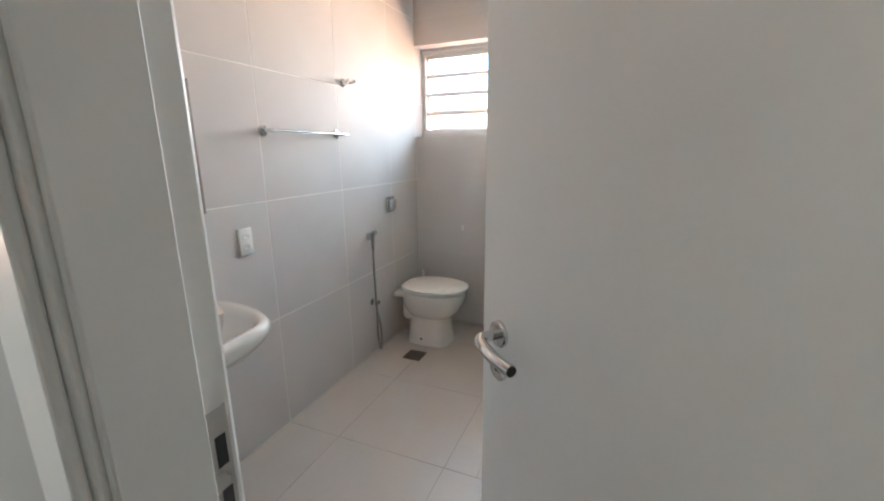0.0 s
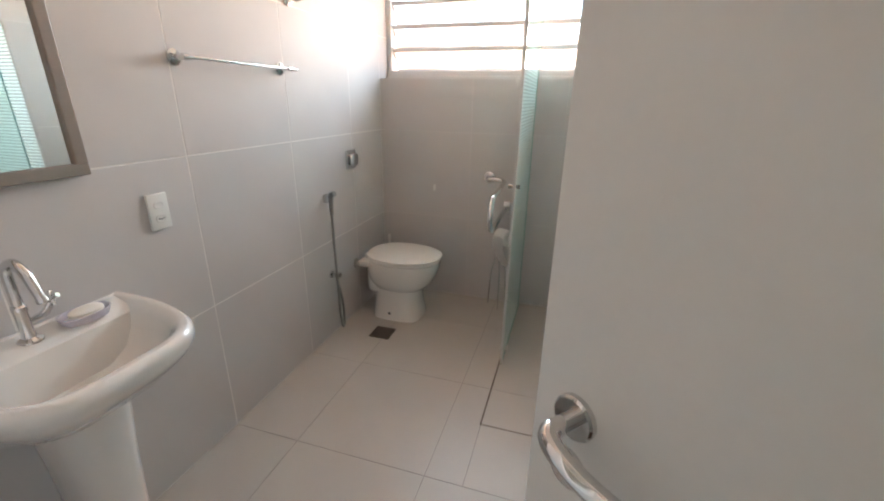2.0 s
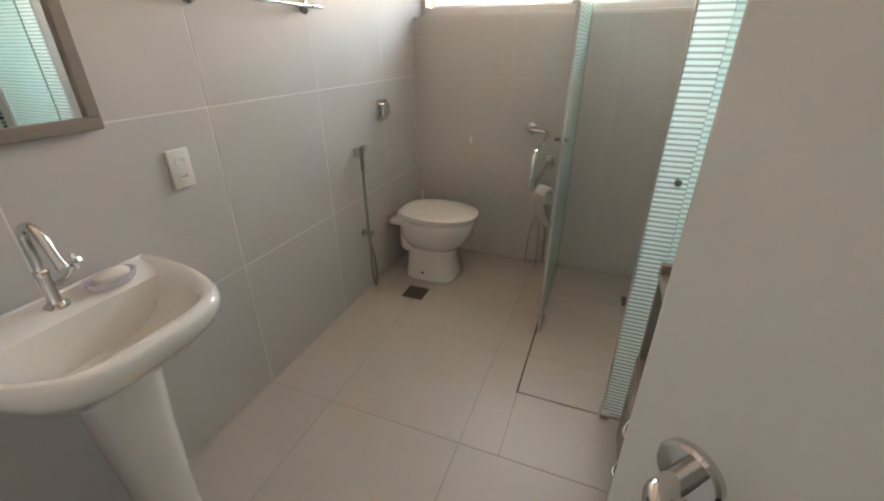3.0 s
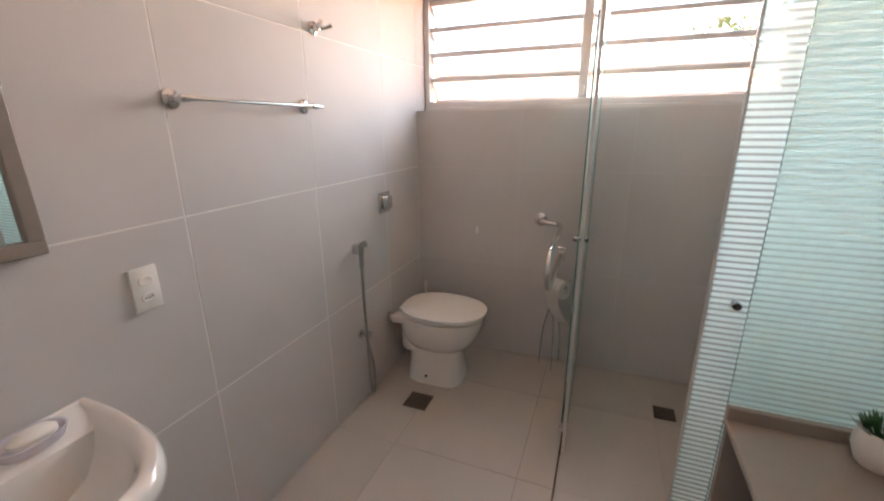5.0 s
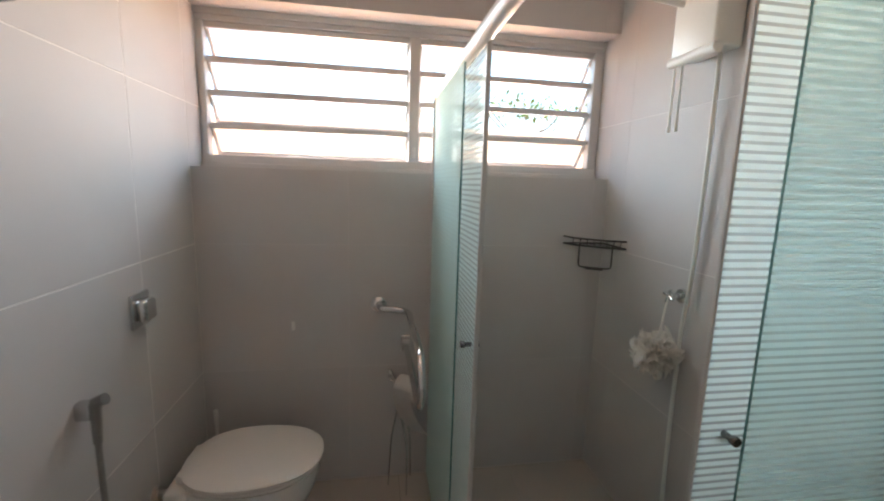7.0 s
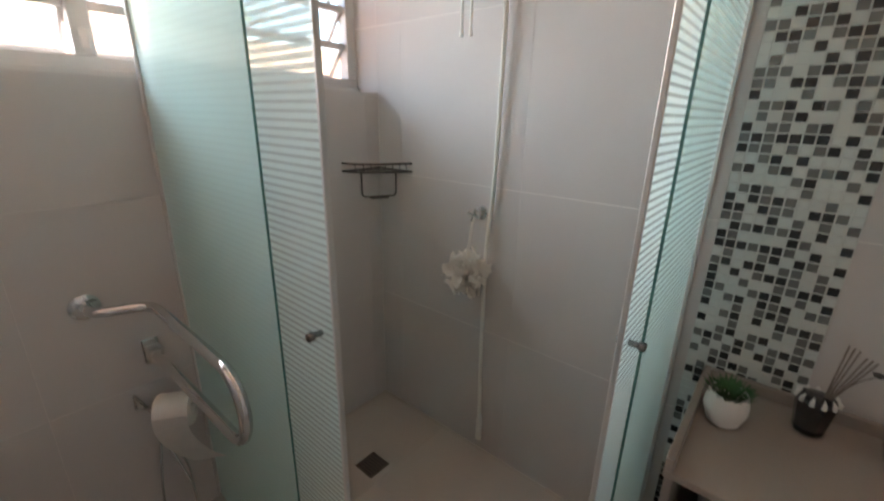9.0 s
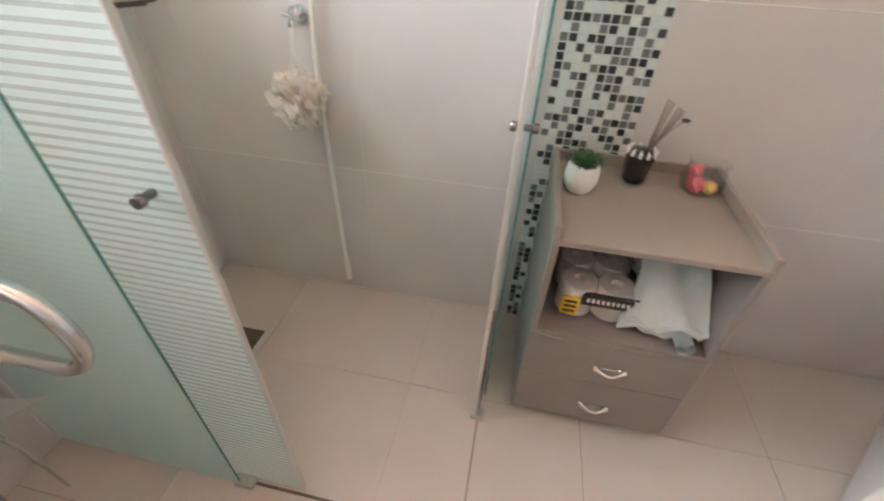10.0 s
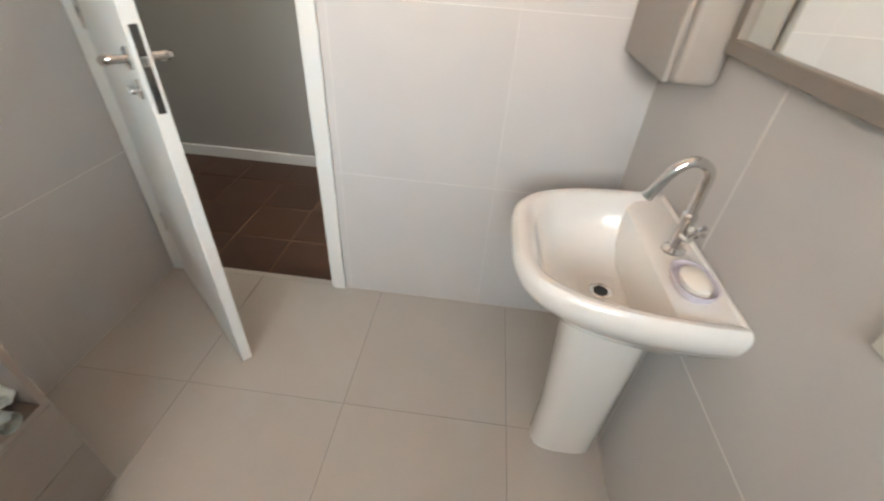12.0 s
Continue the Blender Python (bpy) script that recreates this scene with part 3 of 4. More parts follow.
def knob(parent, c, axis):
    prof = [(0, -0.029), (0.009, -0.029), (0.0105, -0.027), (0.0105, -0.017), (0.007, -0.014), (0.007, -0.008), (0.007, 0.008), (0.007, 0.014),
            (0.0105, 0.017), (0.0105, 0.027), (0.009, 0.029), (0, 0.029)]
    part("knob", lathe(prof, c, 16, axis), M_KNOB, parent, "dark chrome double knob", True)


knob(sl_a, (GX + 0.004, 2.228, 1.012), "x")
knob(sl_b, (1.473, GY + 0.004, 1.013), "y")

# ---- shower fittings ----
heater = thing("electric_shower", (W - 0.06, 2.385, 1.93), "white plastic electric shower heater on the tiled wall", "shower heater")
part("body", box(W - 0.105, W - 0.001, 2.285, 2.49, 1.95, 2.30, 0.014, 3), M_PLASTIC, heater, "", True)
part("lower_lip", tube([(W - 0.095, 2.282, 1.945), (W - 0.095, 2.495, 1.945)], 0.018, 14), M_PLASTIC, heater, "rounded lower lip", True)
part("arm", tube(rounded([(W - 0.10, 2.45, 2.13), (W - 0.20, 2.47, 2.15), (W - 0.52, 2.50, 2.20)], 0.06), 0.012, 12), M_PLASTIC, heater, "white shower arm", True)
for yy, zl in ((2.470, 1.715), (2.432, 1.715)):
    part("pull_cord", tube([(W - 0.095, yy, 1.94), (W - 0.092, yy + 0.004, zl)], 0.0045, 8), M_PLASTIC, heater, "thin white tube", True)
    part("cord_end", lathe([(0, -0.012), (0.007, -0.012), (0.0075, 0.008), (0, 0.012)], (W - 0.092, yy + 0.004, zl), 10), M_PLASTIC, heater, "", True)
hose = thing("shower_hose", (W - 0.02, 2.366, 0.07), "white hand-shower hose hanging down the tiled wall", "hose")
part("tube", tube(smooth_line([(W - 0.03, 2.345, 1.95), (W - 0.02, 2.352, 1.6), (W - 0.018, 2.360, 1.2), (W - 0.018, 2.378, 0.95), (W - 0.018, 2.375, 0.55), (W - 0.018, 2.366, 0.18)]), 0.008, 10), M_PLASTIC, hose, "", True)
part("handset", lathe([(0, -0.07), (0.013, -0.07), (0.014, 0.02), (0.0105, 0.06), (0.0085, 0.07), (0, 0.07)], (W - 0.018, 2.364, 0.135), 14), M_PLASTIC, hose, "slim white hand-spray", True)
valve = thing("shower_valve", (W, 2.415, 1.10), "chrome shower valve with a cross handle on the wall", "tap")
part("flange", lathe([(0, 0), (0.028, 0), (0.026, -0.008), (0.012, -0.012), (0, -0.012)], (W, 2.415, 1.10), 22, "x"), M_CHROME, valve, "", True)
part("stem", lathe([(0, -0.01), (0.012, -0.01), (0.012, -0.05), (0.009, -0.055), (0, -0.055)], (W, 2.415, 1.10), 16, "x"), M_CHROME, valve, "", True)
hm = bmesh.new()
for a in (0.3, 0.3 + math.pi / 2):
    d = Vector((0, math.cos(a), math.sin(a))) * 0.026
    c = Vector((W - 0.058, 2.415, 1.10))
    tube([c - d, c - d * 0.5, c + d * 0.5, c + d], [0.007, 0.0055, 0.0055, 0.007], 10, hm)
part("cross_handle", hm, M_CHROME, valve, "", True)
puff = thing("bath_puff", (W - 0.07, 2.43, 0.873), "cream net bath puff hanging from the shower valve", "bath puff")
pm = bmesh.new()
pc = Vector((W - 0.072, 2.43, 0.873))
for k in range(64):
    d = Vector((random.gauss(0, 1), random.gauss(0, 1), random.gauss(0, 0.9))).normalized()
    side = d.orthogonal().normalized()
    up = d.cross(side)
    waves, turn_, big = random.choice((3, 4, 5)), random.uniform(0, 6.28), random.uniform(0.72, 1.25)
    rings = []
    for h, r, amp in ((0.008, 0.004, 0.0), (0.030, 0.012, 0.18), (0.048, 0.021, 0.35), (0.060, 0.029, 0.5), (0.063, 0.034, 0.55)):
        rings.append([pm.verts.new(pc + (side * math.cos(a) * 1.25 + up * math.sin(a) * 0.7) * r * big * (1 + amp * math.sin(waves * a + turn_)) + d * h * big * (1 + 0.16 * amp * math.cos(waves * a)))
                      for a in (2 * math.pi * j / 24 for j in range(24))])
    for ra_, rb_ in zip(rings, rings[1:]):
        for j in range(24):
            pm.faces.new((ra_[j], ra_[(j + 1) % 24], rb_[(j + 1) % 24], rb_[j]))
part("net", pm, M_PUFF, puff, "", True, recalc=False)
part("cord", tube([(W - 0.060, 2.412, 1.10), (W - 0.072, 2.426, 0.91)], 0.0022, 6, tube([(W - 0.058, 2.42, 1.10), (W - 0.072, 2.434, 0.91)], 0.0022, 6)), M_PUFF, puff, "thin cream cord")
caddy = thing("wire_caddy", (1.83, L_ - 0.05, 1.10), "black wire shower caddy on the window wall", "shower caddy")
for z in (1.254, 1.220):
    part("rim", tube(rounded([(1.720, L_ - 0.003, z), (1.735, L_ - 0.075, z), (1.845, L_ - 0.175, z), (W - 0.003, L_ - 0.210, z)], 0.05, 5), 0.0042, 8), M_WIRE, caddy, "", True)
part("back_wire", tube([(1.722, L_ - 0.004, 1.22), (W - 0.005, L_ - 0.004, 1.22), (W - 0.005, L_ - 0.21, 1.22)], 0.004, 8), M_WIRE, caddy)
for k in range(8):
    u = (k + 0.5) / 8
    x = 1.725 + 0.2 * u
    part("wire", tube([(x, L_ - 0.004, 1.22), (x, L_ - 0.05 - 0.15 * u ** 0.8, 1.22), (x, L_ - 0.05 - 0.15 * u ** 0.8, 1.254)], 0.0022, 6), M_WIRE, caddy)
part("hanging_loop", tube(rounded([(1.779, L_ - 0.055, 1.22), (1.779, L_ - 0.055, 1.108), (1.912, L_ - 0.128, 1.108), (1.912, L_ - 0.128, 1.22)], 0.02, 4), 0.0042, 8), M_WIRE, caddy, "", True)
part("soap_tray", tube([(1.81, L_ - 0.072, 1.104), (1.88, L_ - 0.112, 1.104)], 0.007, 8), M_WIRE, caddy)


def drain(name, cx, cy, s, label):
    ob = thing(name, (cx, cy, 0.0), label, "floor drain", "floor drains")
    part("plate", box(cx - s, cx + s, cy - s, cy + s, -0.001, 0.0035, 0.001), M_DARKSTEEL, ob)
    for k in range(7):
        x = cx - s * 0.78 + k * s * 0.26
        part("slot", box(x - s * 0.04, x + s * 0.04, cy - s * 0.75, cy + s * 0.75, 0.003, 0.0042), M_BLACK, ob)


drain("floor_drain", 0.294, 2.296, 0.066, "square brown metal floor drain before the toilet")
drain("floor_drain", 1.541, 2.659, 0.052, "square dark metal floor drain in the shower")

# ---- left wall fittings ----
mirror = thing("mirror", (0.0, 0.78, 1.192), "rectangular mirror in a flat taupe wooden frame", "mirror")
my0, my1, mz0, mz1, fw = 0.536, 1.024, 1.192, 1.702, 0.032
part("mirror_glass", box(0.002, 0.012, my0 + fw - 0.004, my1 - fw + 0.004, mz0 + fw - 0.004, mz1 - fw + 0.004), M_MIRROR, mirror, "silvered glass")
for b in ((my0, my1, mz0, mz0 + fw), (my0, my1, mz1 - fw, mz1), (my0, my0 + fw, mz0 + fw, mz1 - fw), (my1 - fw, my1, mz0 + fw, mz1 - fw)):
    part("frame_bar", box(0.001, 0.024, b[0], b[1], b[2], b[3], 0.003, 2), M_FRAME, mirror)
wallbox = thing("wall_cabinet", (0.06, 0.34, 1.115), "small taupe wall cabinet with rounded lower edges in the corner", "cabinet")
part("body", box(0.001, 0.108, D + 0.001, 0.530, 1.115, 1.79, 0.022, 4), M_SHELFBOX, wallbox, "", True)
part("door", box(0.1095, 0.127, D + 0.003, 0.528, 1.118, 1.787, 0.008, 3), M_SHELFBOX, wallbox, "plain taupe cabinet door", True)

bar = thing("towel_bar", (0.0, 1.66, 1.528), "chrome towel bar with round wall plates", "towel bar")
for y in (1.385, 1.936):
    part("wall_plate", lathe([(0, 0), (0.027, 0), (0.027, 0.006), (0.022, 0.010), (0.010, 0.013), (0.009, 0.05), (0, 0.05)], (0.0, y, 1.528), 24, "x"), M_CHROME, bar, "", True)
    part("post_end", lathe([(0, -0.016), (0.010, -0.016), (0.011, 0), (0.010, 0.016), (0, 0.016)], (0.056, y, 1.528), 16, "y"), M_CHROME, bar, "", True)
part("rod", tube([(0.056, 1.37, 1.528), (0.056, 1.985, 1.528)], 0.0062, 12), M_CHROME, bar, "", True)
hook = thing("robe_hook", (0.0, 2.035, 1.823), "chrome double robe hook on the tiles", "hook")
part("wall_plate", lathe([(0, 0), (0.025, 0), (0.025, 0.007), (0.012, 0.012), (0.011, 0.035), (0, 0.035)], (0.0, 2.035, 1.823), 22, "x"), M_CHROME, hook, "", True)
for s in (-1, 1):
    part("prong", tube(rounded([(0.030, 2.035, 1.823), (0.045, 2.035 + 0.02 * s, 1.823), (0.068, 2.035 + 0.034 * s, 1.835)], 0.015), [0.008] * 7 + [0.009], 12), M_CHROME, hook, "", True)
outlet = thing("power_outlet", (0.0, 1.213, 1.03), "white plastic switch and socket plate", "outlet")
part("cover_plate", box(0.0005, 0.011, 1.174, 1.247, 0.976, 1.097, 0.003, 2), M_PLASTIC, outlet, "", True)
for cz, name, words in ((1.060, "switch", "oval rocker switch"), (1.013, "socket", "oval socket insert")):
    oval = [(0.019 * math.copysign(abs(math.cos(a)) ** 0.7, math.cos(a)), 0.0125 * math.copysign(abs(math.sin(a)) ** 0.7, math.sin(a))) for a in (2 * math.pi * k / 24 for k in range(24))]
    face = part(name, loft([[(x, 1.2105 + u * f, cz + v * f) for u, v in oval] for x, f in ((0.0100, 1.0), (0.0128, 0.97), (0.0136, 0.86), (0.0130, 0.78))]), M_SEAT, outlet, words, True)
    if name == "socket":
        for dy in (-0.0085, 0, 0.0085):
            part("socket_hole", lathe([(0, 0.0128), (0.0026, 0.0128), (0.0026, 0.0136), (0, 0.0136)], (0, 1.2105 + dy, cz - (0.002 if dy == 0 else 0)), 8, "x"), M_BLACK, face)
flush = thing("flush_valve", (0.0, 2.53, 1.05), "chrome wall flush valve with a square plate", "flush valve")
part("cover_plate", box(0.0005, 0.012, 2.474, 2.584, 0.992, 1.108, 0.005, 3), M_CHROME, flush, "", True)
part("push_button", box(0.011, 0.044, 2.492, 2.566, 1.012, 1.088, 0.014, 4), M_CHROME, flush, "", True)
bidet = thing("bidet_sprayer", (0.0, 2.19, 0.06), "chrome hand bidet sprayer with hose on the wall", "bidet sprayer")
part("holder", box(0.0, 0.04, 2.193, 2.227, 0.845, 0.895, 0.007, 2), M_CHROME, bidet, "", True)
part("spray_head", tube([(0.042, 2.21, 0.775), (0.044, 2.21, 0.865), (0.050, 2.206, 0.894), (0.074, 2.204, 0.904)], [0.011, 0.014, 0.015, 0.016], 14), M_HOSE, bidet, "grey chrome hand sprayer", True)
part("hose", tube(smooth_line([(0.042, 2.21, 0.775), (0.046, 2.206, 0.6), (0.052, 2.206, 0.36), (0.05, 2.212, 0.16), (0.045, 2.24, 0.04), (0.035, 2.275, 0.04), (0.029, 2.285, 0.18), (0.027, 2.235, 0.38)]), 0.0078, 10), M_HOSE, bidet, "grey metal hose", True)
part("angle_valve", lathe([(0, 0), (0.024, 0), (0.022, 0.008), (0.011, 0.012), (0.011, 0.05), (0, 0.05)], (0.0, 2.222, 0.395), 18, "x"), M_CHROME, bidet, "", True)
part("valve_knob", box(0.036, 0.060, 2.20, 2.244, 0.382, 0.410, 0.007, 2), M_CHROME, bidet, "", True)
chip = tagged(part("wall_sticker", box(0.396, 0.412, L_ - 0.0012, L_ + 0.001, 0.795, 0.838, 0.0005), M_SEAT), "small white adhesive mark on the tiles", "sticker")

# ---- toilet ----
TY = 2.60
toilet = thing("toilet", (0.31, TY, 0.0), "white ceramic toilet with closed lid, fed by a wall pipe", "toilet")


def egg(cx, cy, a0, a1, b, z, n=36, p=2.3):
    """An egg outline: a1 towards +x, a0 towards -x, half width b."""
    out = []
    for k in range(n):
        t = 2 * math.pi * k / n
        c, s = math.cos(t), math.sin(t)
        r = a1 if c > 0 else a0
        out.append((cx + r * math.copysign(abs(c) ** (2 / p), c), cy + b * math.copysign(abs(s) ** (2 / p), s), z))
    return out


TX = 0.31
part("pedestal", loft([egg(TX, TY, 0.190, 0.152, 0.143, 0.0, p=3.6), egg(TX, TY, 0.190, 0.150, 0.141, 0.02, p=3.6), egg(TX, TY, 0.186, 0.140, 0.132, 0.08, p=3.2),
                       egg(TX, TY, 0.184, 0.136, 0.127, 0.15, p=2.9), egg(TX, TY, 0.190, 0.142, 0.130, 0.21, p=2.7), egg(TX, TY, 0.198, 0.155, 0.138, 0.245, p=2.5)]), M_CERAMIC, toilet, "", True)
part("bowl", loft([egg(TX, TY, 0.19, 0.13, 0.112, 0.195), egg(TX, TY, 0.212, 0.180, 0.145, 0.225), egg(TX, TY, 0.230, 0.220, 0.172, 0.27), egg(TX, TY, 0.240, 0.245, 0.188, 0.325),
                   egg(TX, TY, 0.244, 0.260, 0.195, 0.38), egg(TX, TY, 0.242, 0.258, 0.193, 0.408), egg(TX, TY, 0.230, 0.246, 0.182, 0.411)]), M_CERAMIC, toilet, "", True)
part("rear_deck", box(0.058, 0.21, TY - 0.15, TY + 0.15, 0.362, 0.410, 0.014, 3), M_CERAMIC, toilet, "", True)
part("seat", loft([egg(TX, TY, 0.222, 0.255, 0.190, 0.412), egg(TX, TY, 0.227, 0.262, 0.195, 0.417), egg(TX, TY, 0.227, 0.262, 0.195, 0.424), egg(TX, TY, 0.222, 0.257, 0.190, 0.428)]), M_SEAT, toilet, "white plastic seat", True)
part("lid", loft([egg(TX, TY, 0.222, 0.257, 0.190, 0.4305), egg(TX, TY, 0.228, 0.272, 0.198, 0.4345), egg(TX, TY, 0.228, 0.272, 0.198, 0.442),
                  egg(TX, TY, 0.220, 0.253, 0.187, 0.449), egg(TX, TY, 0.172, 0.20, 0.14, 0.4525), egg(TX, TY, 0.05, 0.06, 0.05, 0.454)]), M_SEAT, toilet, "closed white plastic lid", True)
for s in (-1, 1):
    part("hinge_block", box(0.082, 0.120, TY + s * 0.075 - 0.02, TY + s * 0.075 + 0.02, 0.405, 0.441, 0.007, 2), M_SEAT, toilet, "", True)
    part("bolt_cap", lathe([(0, 0.004), (0.008, 0.002), (0.009, -0.004), (0, -0.004)], (0.268, TY + s * 0.136, 0.05), 12, "y"), M_BLACK, toilet, "dark floor bolt hole", True)
part("inlet_pipe", tube([(0.0, 2.535, 0.352), (0.13, 2.535, 0.352)], 0.019, 14, lathe([(0, 0), (0.034, 0), (0.032, 0.01), (0.02, 0.014), (0, 0.014)], (0.0, 2.535, 0.352), 20, "x")), M_STEEL, toilet, "dark chrome inlet pipe", True)
part("rear_trap", box(0.095, 0.21, TY - 0.125, TY + 0.125, 0.17, 0.38, 0.045, 3), M_CERAMIC, toilet, "", True)

brush = thing("toilet_brush", (0.064, 2.948, 0.0), "white toilet brush in a holder behind the toilet", "toilet brush")
part("holder", lathe([(0, 0), (0.042, 0), (0.045, 0.02), (0.040, 0.13), (0.034, 0.13), (0.034, 0.02), (0, 0.02)], (0.064, 2.948, 0.0), 22), M_PLASTIC, brush, "", True)
part("handle", lathe([(0, 0.02), (0.008, 0.02), (0.007, 0.36), (0.010, 0.40), (0.010, 0.44), (0, 0.447)], (0.064, 2.948, 0.0), 12), M_SEAT, brush, "", True)

# ---- grab bar and paper stand ----
grab = thing("grab_bar", (0.85, L_, 0.74), "hinged chrome grab bar on the wall beside the toilet", "grab bar")
gr = 0.0145
arc = [(0.935, 2.43 - 0.090 * math.sin(a), 0.812 + 0.098 * math.cos(a)) for a in (math.pi * k / 12 for k in range(13))]
upper = rounded([(0.80, L_, 0.915), (0.80, 2.90, 0.925), (0.93, 2.865, 0.920), (0.935, 2.55, 0.912)], 0.05, 6)
part("rail", tube([*upper, *arc, (0.934, 2.60, 0.715), (0.932, 2.96, 0.715)], gr, 16), M_CHROME, grab, "polished bent tube", True)
part("wall_flange", lathe([(0, 0), (0.038, 0), (0.038, -0.006), (0.03, -0.010), (0, -0.010)], (0.80, L_, 0.915), 24, "y"), M_CHROME, grab, "", True)
part("hinge_plate", box(0.908, 0.955, L_ - 0.006, L_ + 0.001, 0.672, 0.757, 0.003), M_CHROME, grab, "steel hinge plate")
part("hinge_block", box(0.912, 0.952, L_ - 0.055, L_ - 0.006, 0.692, 0.738, 0.005, 2), M_STEEL, grab)

stand = thing("toilet_paper_stand", (0.915, 2.90, 0.0), "thin chrome free-standing toilet paper holder", "paper holder")
for fx, fy in ((0.85, 2.93), (0.935, 2.85), (0.965, 2.985)):
    part("leg", tube(rounded([(fx, fy, 0.0), (fx + (0.925 - fx) * 0.15, fy + (2.905 - fy) * 0.15, 0.25), (0.90, 2.975, 0.42)], 0.05), 0.0042, 8), M_CHROME, stand, "", True)
part("post", tube(rounded([(0.90, 2.975, 0.40), (0.90, 2.975, 0.48), (0.853, 2.962, 0.60)], 0.03), 0.005, 8), M_CHROME, stand, "", True)
part("arm", tube(rounded([(0.853, 2.962, 0.60), (0.850, 2.960, 0.548), (0.983, 2.860, 0.548), (0.985, 2.858, 0.565)], 0.008), 0.0042, 8), M_CHROME, stand, "", True)
roll = thing("toilet_paper_roll", (0.940, 2.903, 0.48), "white toilet paper roll with a loose hanging end", "toilet paper")
ax = Vector((0.8, -0.6, 0)).normalized()
ay = Vector((-ax.y, ax.x, 0))
rm = bmesh.new()
rc = Vector((0.940, 2.903, 0.528))
prof = [(0.019, -0.05), (0.053, -0.05), (0.055, -0.047), (0.055, 0.047), (0.053, 0.05), (0.019, 0.05)]
rings = [[rc + ax * h + (ay * math.cos(a) + Vector((0, 0, 1)) * math.sin(a)) * r for a in (2 * math.pi * k / 32 for k in range(32))] for r, h in prof + prof[:1]]
part("paper", loft(rings, rm, False), M_PAPER, roll, "", True)
tail = [rc - ay * 0.0556 + Vector((0, 0, 0.01)), rc - ay * 0.060 + ax * 0.004 - Vector((0, 0, 0.04)), rc - ay * 0.058 + ax * 0.022 - Vector((0, 0, 0.09)),
        rc - ay * 0.046 + ax * 0.052 - Vector((0, 0, 0.145)), rc - ay * 0.028 + ax * 0.085 - Vector((0, 0, 0.19))]
tm = bmesh.new()
strip = [[tm.verts.new(p + ax * h + ay * o) for h in (-0.05, -0.017, 0.017, 0.05)] for o in (0,) for p in smooth_line(tail, 4)]
for a, b in zip(strip, strip[1:]):
    for k in range(3):
        tm.faces.new((a[k], a[k + 1], b[k + 1], b[k]))
bmesh.ops.solidify(tm, geom=tm.faces[:], thickness=0.0012)
part("loose_sheet", tm, M_PAPER, roll, "", True)

# ---- washbasin ----
SY = 0.760
basin = thing("washbasin", (0.15, SY, 0.0), "white ceramic pedestal washbasin against the tiled wall", "washbasin")
basin.scale = (1.02, 1.02, 1.02)


def basin_outline(front, half, back_half, z, xb=0.0, n=40):
    """Straight back on the wall, sides flaring, bowed front."""
    pts = []
    for k in range(n + 1):
        t = -1 + 2 * k / n
        y = half * math.sin(t * math.pi / 2)
        x = xb + (front - xb) * (max(0.0, 1 - abs(math.sin(t * math.pi / 2)) ** 4.0)) ** 0.45
        pts.append((x, SY + y, z))
    out = []
    for x, y, z in pts:
        f = 0 if x > xb + 0.12 else (1 - (x - xb) / 0.12)
        s = 1 - f * (1 - back_half / half)
        out.append((x, SY + (y - SY) * s, z))
    return out


outer = [basin_outline(0.13, 0.10, 0.10, 0.61, 0.002), basin_outline(0.24, 0.150, 0.15, 0.63, 0.002), basin_outline(0.34, 0.210, 0.205, 0.68, 0.002), basin_outline(0.392, 0.243, 0.240, 0.73, 0.002),
         basin_outline(0.408, 0.255, 0.250, 0.748, 0.002), basin_outline(0.421, 0.263, 0.257, 0.77, 0.002), basin_outline(0.423, 0.265, 0.259, 0.788, 0.002),
         basin_outline(0.419, 0.262, 0.256, 0.802, 0.004), basin_outline(0.409, 0.254, 0.250, 0.81, 0.008), basin_outline(0.395, 0.243, 0.241, 0.81, 0.012), basin_outline(0.385, 0.234, 0.234, 0.805, 0.016)]
inner = [basin_outline(0.373, 0.222, 0.222, 0.795, 0.085), basin_outline(0.360, 0.210, 0.209, 0.78, 0.108), basin_outline(0.350, 0.203, 0.198, 0.74, 0.114), basin_outline(0.322, 0.178, 0.168, 0.69, 0.120),
         basin_outline(0.275, 0.118, 0.108, 0.662, 0.126), basin_outline(0.22, 0.045, 0.04, 0.652, 0.145)]
shell = loft(outer + inner)
part("bowl", shell, M_CERAMIC, basin, "", True)
part("drain_ring", lathe([(0.017, 0.001), (0.029, 0.0), (0.030, 0.003), (0.027, 0.005), (0.019, 0.003), (0.017, 0.001)], (0.180, SY, 0.6525), 24), M_CHROME, basin, "chrome waste ring", True)
part("drain_hole", lathe([(0, 0.0012), (0.0178, 0.0012), (0.0178, 0.0032), (0, 0.0032)], (0.180, SY, 0.6525), 20), M_BLACK, basin)


def ped_ring(z, x1, half, p=3.0):
    return egg((x1 + 0.03) / 2, SY, (x1 - 0.03) / 2, (x1 - 0.03) / 2, half, z, 28, p)


part("pedestal", loft([ped_ring(0.0, 0.236, 0.064), ped_ring(0.03, 0.234, 0.062), ped_ring(0.2, 0.232, 0.066), ped_ring(0.45, 0.245, 0.078), ped_ring(0.58, 0.255, 0.088), ped_ring(0.655, 0.262, 0.094)]), M_CERAMIC, basin, "tapering white pedestal", True)

